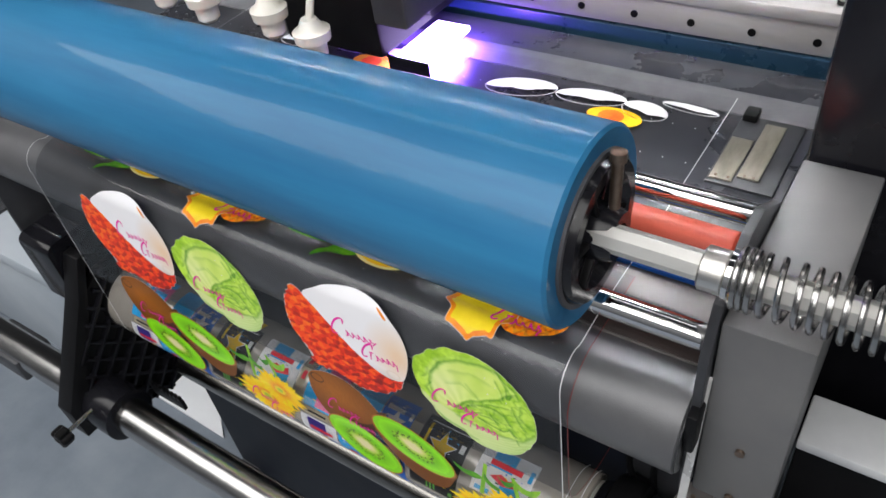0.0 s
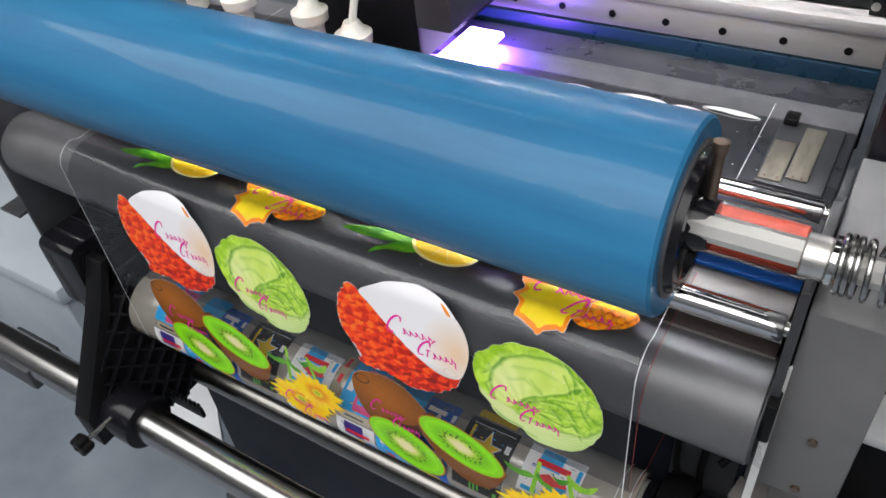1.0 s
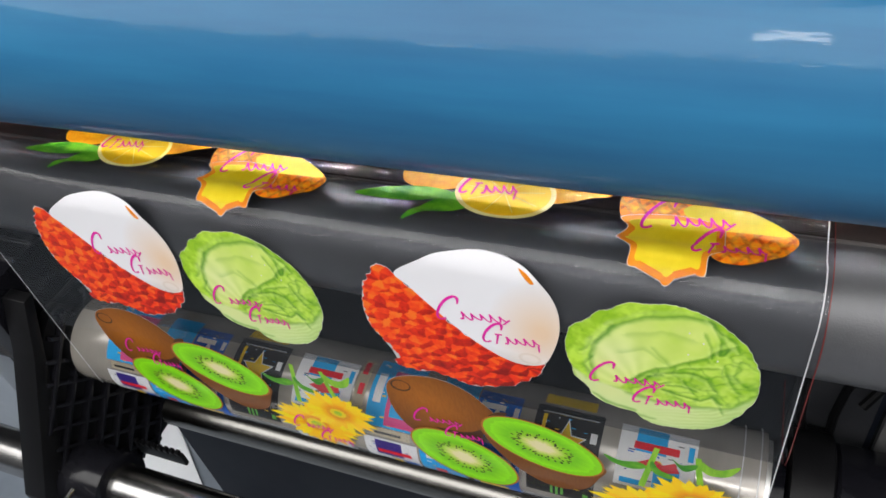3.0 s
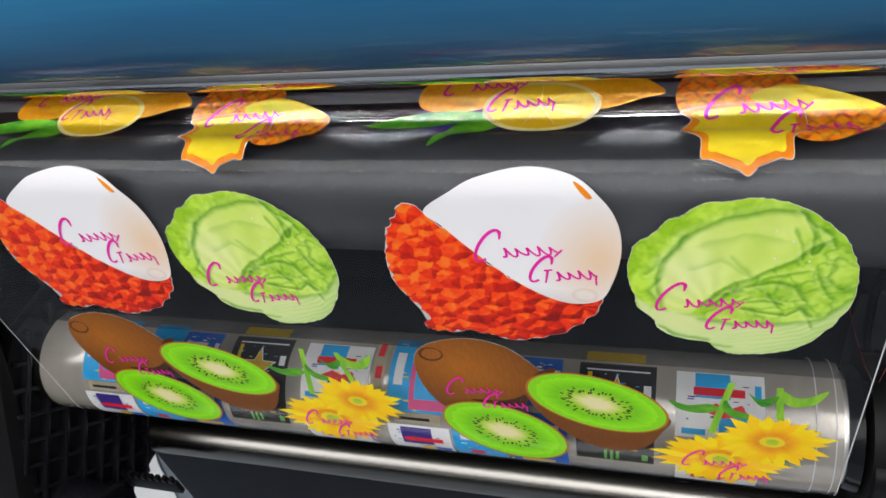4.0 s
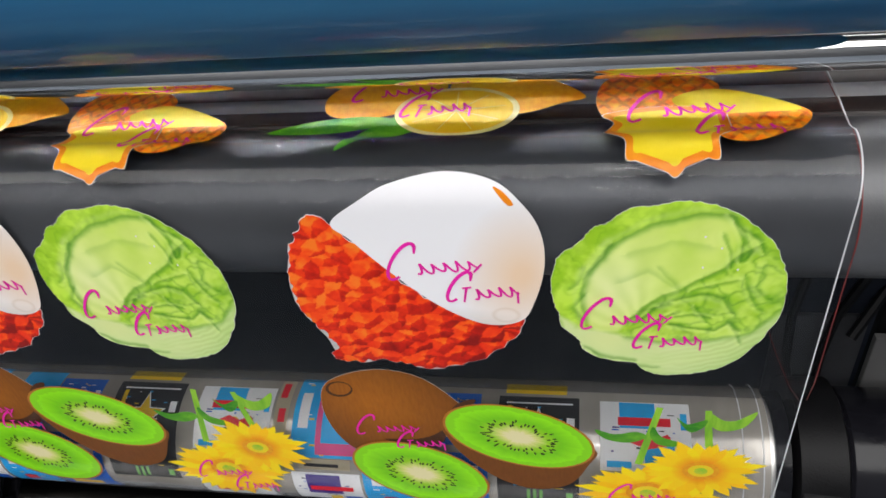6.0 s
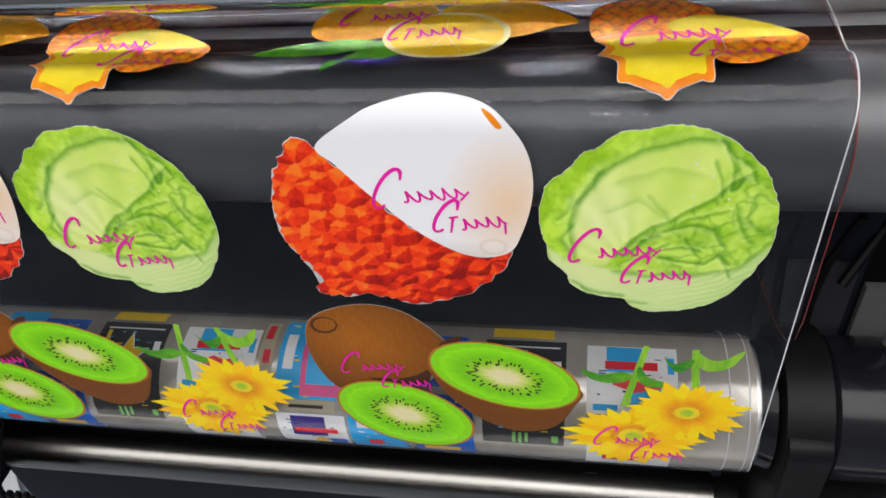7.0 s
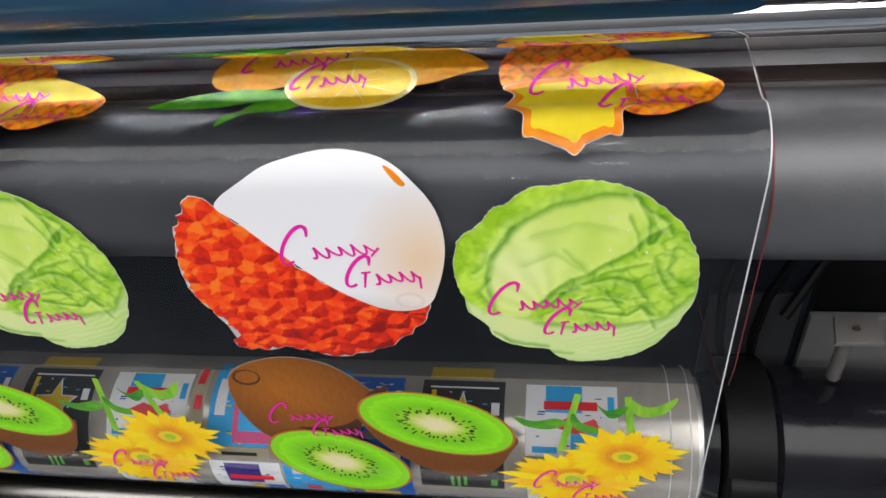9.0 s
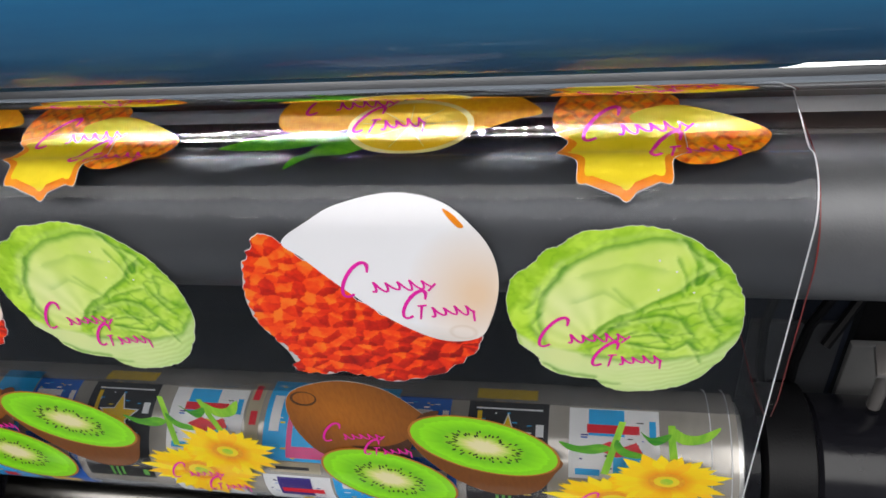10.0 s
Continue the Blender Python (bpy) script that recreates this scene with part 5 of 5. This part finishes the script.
def citrus():
    ob = thing("citrus_sticker", "printed sticker of orange citrus fruits with green leaves", "sticker", "stickers on the film")
    part("fruit", patch(spline([(-0.381, 0.938), (-0.376, 0.952), (-0.362, 0.962), (-0.338, 0.964), (-0.320, 0.954), (-0.326, 0.936), (-0.350, 0.925), (-0.374, 0.926)], 8), 1), CITRUS, ob)
    part("fruit", patch(spline([(-0.318, 0.950), (-0.302, 0.960), (-0.280, 0.960), (-0.264, 0.951), (-0.251, 0.937), (-0.262, 0.932), (-0.280, 0.925), (-0.302, 0.925)], 8), 2), CITRUS, ob)
    part("slice_rim", patch(oval(-0.3125, 0.928, 0.0305, 0.0205), 3), PITH, ob)
    part("slice", patch(oval(-0.3125, 0.928, 0.0275, 0.0180), 4), PULP, ob)
    seg = []
    for k in range(9):
        q = 2 * math.pi * k / 9 + 0.2
        seg += [list(s) for s in strokes([(-0.3125, 0.928), (-0.3125 + 0.024 * math.cos(q), 0.928 + 0.016 * math.sin(q))], 0.0003, 0.0002)]
    part("slice_wall", patches(seg, 5), PITH, ob)
    part("leaf", patch(spline([(-0.405, 0.9135), (-0.385, 0.9220), (-0.360, 0.9255), (-0.342, 0.9225), (-0.358, 0.9150), (-0.380, 0.9120)], 8), 1), LEAF, ob)
    part("leaf", patch(spline([(-0.366, 0.8950), (-0.360, 0.9080), (-0.350, 0.9190), (-0.336, 0.9270), (-0.326, 0.9180), (-0.340, 0.9080), (-0.354, 0.9030)], 8), 2), LEAF, ob)
    part("leaf", patch(spline([(-0.378, 0.952), (-0.370, 0.964), (-0.352, 0.970), (-0.340, 0.968), (-0.356, 0.962)], 8), 0), STEM, ob)
    scrawl(-0.3640, 0.9420, 1.15, ob, 7)
    return ob


for make in (lychee, cabbage, kiwi, sunflowers, pineapple, citrus):
    NUDGE["v"] = 0.0025 if make in (lychee, cabbage) else 0.0
    one = make()
    copy_thing(one, pose(-PITCH, 0, 0))

NUDGE["v"] = 0.0


# the next prints, still on the bed
def bed_run(y):
    return ZB + RB * math.pi / 2 + y - (TAKE[0] - TAKE_R - 0.0012) - RB


YOLK = ink("egg_yolk_print", two_tone((0.86, 0.40, 0.01), (0.92, 0.55, 0.02), 60))
YOLK_RED = ink("egg_heart_print", two_tone((0.85, 0.10, 0.01), (0.9, 0.2, 0.02), 60))
for shift in (0.0, -PITCH):
    egg = thing("egg_sticker", "half-printed white and yellow stickers on the print bed", "sticker", "stickers on the bed")
    for cx, cy, a, b, q in ((-0.332, 0.298, 0.036, 0.016, 14), (-0.262, 0.306, 0.034, 0.013, 8), (-0.208, 0.303, 0.022, 0.014, -10), (-0.172, 0.321, 0.026, 0.006, -3)):
        line = oval(cx + shift, bed_run(cy), a, b, q)
        sky = [p for p in line[:25]] + [line[24] + (line[0] - line[24]) * (k / 8) + Vector((0, -0.22 * b * math.sin(math.pi * k / 8) * (1 + 0.5 * math.sin(1.6 * k)))) for k in range(1, 8)]
        part("white_base", patch(sky, 1, False), WHITE_INK, egg)
        ring = [list(s) for s in strokes(line + [line[0]], 0.0004)]
        part("outline", patches([[Vector((p[0], p[1] + HOLD)) for p in s] for s in ring], 2), WHITE_INK, egg)
    part("yolk", patch(oval(-0.229 + shift, bed_run(0.284), 0.026, 0.014, 0), 2, False), YOLK, egg)
    part("yolk_heart", patch(oval(-0.232 + shift, bed_run(0.284), 0.012, 0.010, 0), 3, False), YOLK_RED, egg)


# ---- printed can labels wound into the take-up roll ----
def on_roll(u0, u1, a0, a1, lift, bm=None):
    bm = bm or bmesh.new()
    n = max(2, int(abs(a1 - a0) / 4))
    rows = []
    for i in range(n + 1):
        a = radians(a0 + (a1 - a0) * i / n)
        r = TAKE_R + 0.0003 + lift
        rows.append([bm.verts.new((u, TAKE[0] - r * math.cos(a), TAKE[1] + r * math.sin(a))) for u in (u0, u1)])
    layer = bm.loops.layers.uv.get("run") or bm.loops.layers.uv.new("run")
    for p, q in zip(rows, rows[1:]):
        f = bm.faces.new((p[0], p[1], q[1], q[0]))
        for c in f.loops:
            c[layer].uv = (c.vert.co.x, c.vert.co.z)
    return bm


def shape_on_roll(line, lift):
    bm = bmesh.new()
    bm.faces.new([bm.verts.new((p[0], p[1], 0)) for p in line])
    bmesh.ops.triangulate(bm, faces=bm.faces[:])
    for p in bm.verts:
        a, r = radians(p.co.y), TAKE_R + 0.0003 + lift
        p.co = (p.co.x, TAKE[0] - r * math.cos(a), TAKE[1] + r * math.sin(a))
    bmesh.ops.recalc_face_normals(bm, faces=bm.faces)
    return bm


def flat_ink(name, c):
    return ink(name, two_tone(tuple(0.9 * v for v in c), c, 50))


L_WHITE, L_BLACK = flat_ink("label_white", (0.86, 0.86, 0.87)), flat_ink("label_black", (0.02, 0.02, 0.022))
L_BLUE, L_CYAN = flat_ink("label_blue", (0.012, 0.13, 0.58)), flat_ink("label_cyan", (0.03, 0.42, 0.85))
L_RED, L_YELLOW = flat_ink("label_red", (0.78, 0.02, 0.04)), flat_ink("label_yellow", (0.92, 0.60, 0.01))
L_PINK, L_NAVY = flat_ink("label_pink", (0.75, 0.10, 0.28)), flat_ink("label_navy", (0.05, 0.03, 0.24))
L_GREEN, L_TAN = flat_ink("label_green", (0.14, 0.42, 0.08)), flat_ink("label_tan", (0.42, 0.36, 0.25))


def star(cu, ca, r, spread, n=5):
    out = []
    for k in range(2 * n):
        q = math.pi / 2 + math.pi * k / n
        d = r * (1.0 if k % 2 == 0 else 0.42)
        out.append((cu + d * math.cos(q), ca + d * math.sin(q) * spread))
    return out


def can_label(label, parts):
    ob = thing("can_label", label, "label", "labels on the take-up roll")
    for k, (nm, u0, u1, a0, a1, m, layer) in enumerate(parts):
        part(nm, on_roll(u0, u1, a0, a1, 0.0003 * layer), m, ob)
    rng = random.Random(label)
    nm, u0, u1, a0, a1, m, layer = parts[0]
    if u1 - u0 > 0.02:
        dark = (L_NAVY, L_BLACK, L_BLUE) if m in (L_WHITE, L_TAN) else (L_WHITE, L_CYAN, L_YELLOW)
        for tone in dark:
            bm = bmesh.new()
            for k in range(7):
                u, a = rng.uniform(u0 + 0.003, u1 - 0.010), rng.uniform(a0 + 2, a1 - 6)
                on_roll(u, u + rng.uniform(0.001, 0.0045), a, a + rng.uniform(0.6, 1.6), 0.0001, bm)
            tagged(part("print_mark", bm, tone, ob), kind="stuff")
    return ob


for s in (0.0, -PITCH):
    ob = can_label("white drink label with blue squares and red bar", [("sheet", -0.241 + s, -0.186 + s, 36, 94, L_WHITE, 0), ("blue_square", -0.229 + s, -0.207 + s, 70, 93, L_CYAN, 1), ("blue_square", -0.214 + s, -0.196 + s, 40, 60, L_CYAN, 1), ("blue_square", -0.237 + s, -0.222 + s, 39, 44, L_CYAN, 1), ("red_bar", -0.230 + s, -0.198 + s, 72, 79, L_RED, 2), ("blue_mark", -0.192 + s, -0.188 + s, 70, 84, L_CYAN, 1)])
    part("red_swoosh", shape_on_roll([(-0.226 + s, 60), (-0.216 + s, 66), (-0.208 + s, 62), (-0.200 + s, 66), (-0.196 + s, 58), (-0.212 + s, 54)], 0.0008), L_RED, ob)
    part("yellow_disc", shape_on_roll([(-0.212 + s + 0.004 * math.cos(q), 60 + 5 * math.sin(q)) for q in [k * 0.52 for k in range(12)]], 0.0006), L_YELLOW, ob)
    ob = can_label("black drink label with a yellow star", [("sheet", -0.306 + s, -0.254 + s, 2, 96, L_BLACK, 0), ("yellow_strip", -0.302 + s, -0.262 + s, 99, 112, L_YELLOW, 1), ("pale_line", -0.301 + s, -0.258 + s, 88, 89.5, L_WHITE, 1), ("pale_mark", -0.262 + s, -0.257 + s, 66, 76, L_WHITE, 1), ("gold_bar", -0.300 + s, -0.297 + s, 62, 86, L_YELLOW, 1), ("green_mark", -0.287 + s, -0.285 + s, 4, 15, L_GREEN, 1), ("green_mark", -0.283 + s, -0.281 + s, 3, 15, L_GREEN, 1), ("green_mark", -0.279 + s, -0.277 + s, 5, 15, L_GREEN, 1), ("pale_mark", -0.262 + s, -0.258 + s, 6, 13, L_GREEN, 1)])
    part("star_edge", shape_on_roll(star(-0.280 + s, 62, 0.0165, 1400), 0.0005), L_WHITE, ob)
    part("star", shape_on_roll(star(-0.280 + s, 62, 0.0145, 1400), 0.0008), L_YELLOW, ob)
    ob = can_label("blue drink label with a pale star", [("sheet", -0.353 + s, -0.318 + s, 50, 97, L_BLUE, 0), ("cyan_strip", -0.385 + s, -0.354 + s, 60, 105, L_CYAN, 0), ("pale_mark", -0.323 + s, -0.319 + s, 74, 84, L_WHITE, 1), ("silver_bar", -0.350 + s, -0.330 + s, 78, 84, L_WHITE, 1)])
    part("star", shape_on_roll(star(-0.336 + s, 66, 0.012, 1400), 0.0006), L_WHITE, ob)
    ob = can_label("cyan and pink drink label with a white bar", [("sheet", -0.445 + s, -0.402 + s, 33, 108, L_CYAN, 0), ("pink_block", -0.428 + s, -0.400 + s, 36, 96, L_PINK, 1), ("cyan_disc", -0.424 + s, -0.404 + s, 46, 84, L_CYAN, 2), ("white_bar", -0.441 + s, -0.434 + s, 58, 90, L_WHITE, 1), ("tan_strip", -0.440 + s, -0.404 + s, 22, 32, L_TAN, 0), ("dark_bar", -0.436 + s, -0.412 + s, 25, 28, L_BLACK, 1)])
    ob = can_label("white drink label with a violet block", [("sheet", -0.446 + s, -0.398 + s, -24, 19, L_WHITE, 0), ("violet_block", -0.436 + s, -0.412 + s, -8, 17, L_NAVY, 1), ("red_bar", -0.434 + s, -0.404 + s, -2, 4, L_RED, 2), ("yellow_disc", -0.422 + s, -0.414 + s, -20, -11, L_YELLOW, 2), ("blue_square", -0.412 + s, -0.400 + s, -22, -12, L_BLUE, 1)])
    ob = can_label("red and white strip label with small marks", [("sheet", -0.184 + s, -0.174 + s, 50, 104, L_TAN, 0), ("red_bar", -0.182 + s, -0.177 + s, 84, 100, L_RED, 1), ("red_bar", -0.181 + s, -0.176 + s, 62, 74, L_RED, 1)]) if s else None
for s in (0.0, -PITCH):
    ob = can_label("cyan drink label with a violet bar", [("sheet", -0.396 + s, -0.358 + s, -30, 52, L_CYAN, 0), ("violet_bar", -0.392 + s, -0.364 + s, 30, 40, L_NAVY, 1), ("pale_bar", -0.390 + s, -0.368 + s, 8, 18, L_WHITE, 1), ("red_mark", -0.384 + s, -0.374 + s, -18, -8, L_RED, 1)])
    ob = can_label("blue drink label with red and white marks", [("sheet", -0.352 + s, -0.312 + s, -32, 44, L_BLUE, 0), ("white_bar", -0.348 + s, -0.318 + s, 22, 34, L_WHITE, 1), ("red_mark", -0.340 + s, -0.326 + s, 2, 14, L_RED, 1), ("yellow_mark", -0.346 + s, -0.322 + s, -20, -12, L_YELLOW, 1)])
    ob = can_label("white drink label with a cyan block", [("sheet", -0.240 + s, -0.188 + s, -34, 30, L_WHITE, 0), ("cyan_block", -0.232 + s, -0.198 + s, 2, 24, L_CYAN, 1), ("red_bar", -0.230 + s, -0.202 + s, -14, -6, L_RED, 1)])
for u in (-0.1445, -0.1560):
    tagged(part("winding_line", on_roll(u, u + 0.0007, -60, 150, 0.0001), EDGE, take), "pale winding edge")
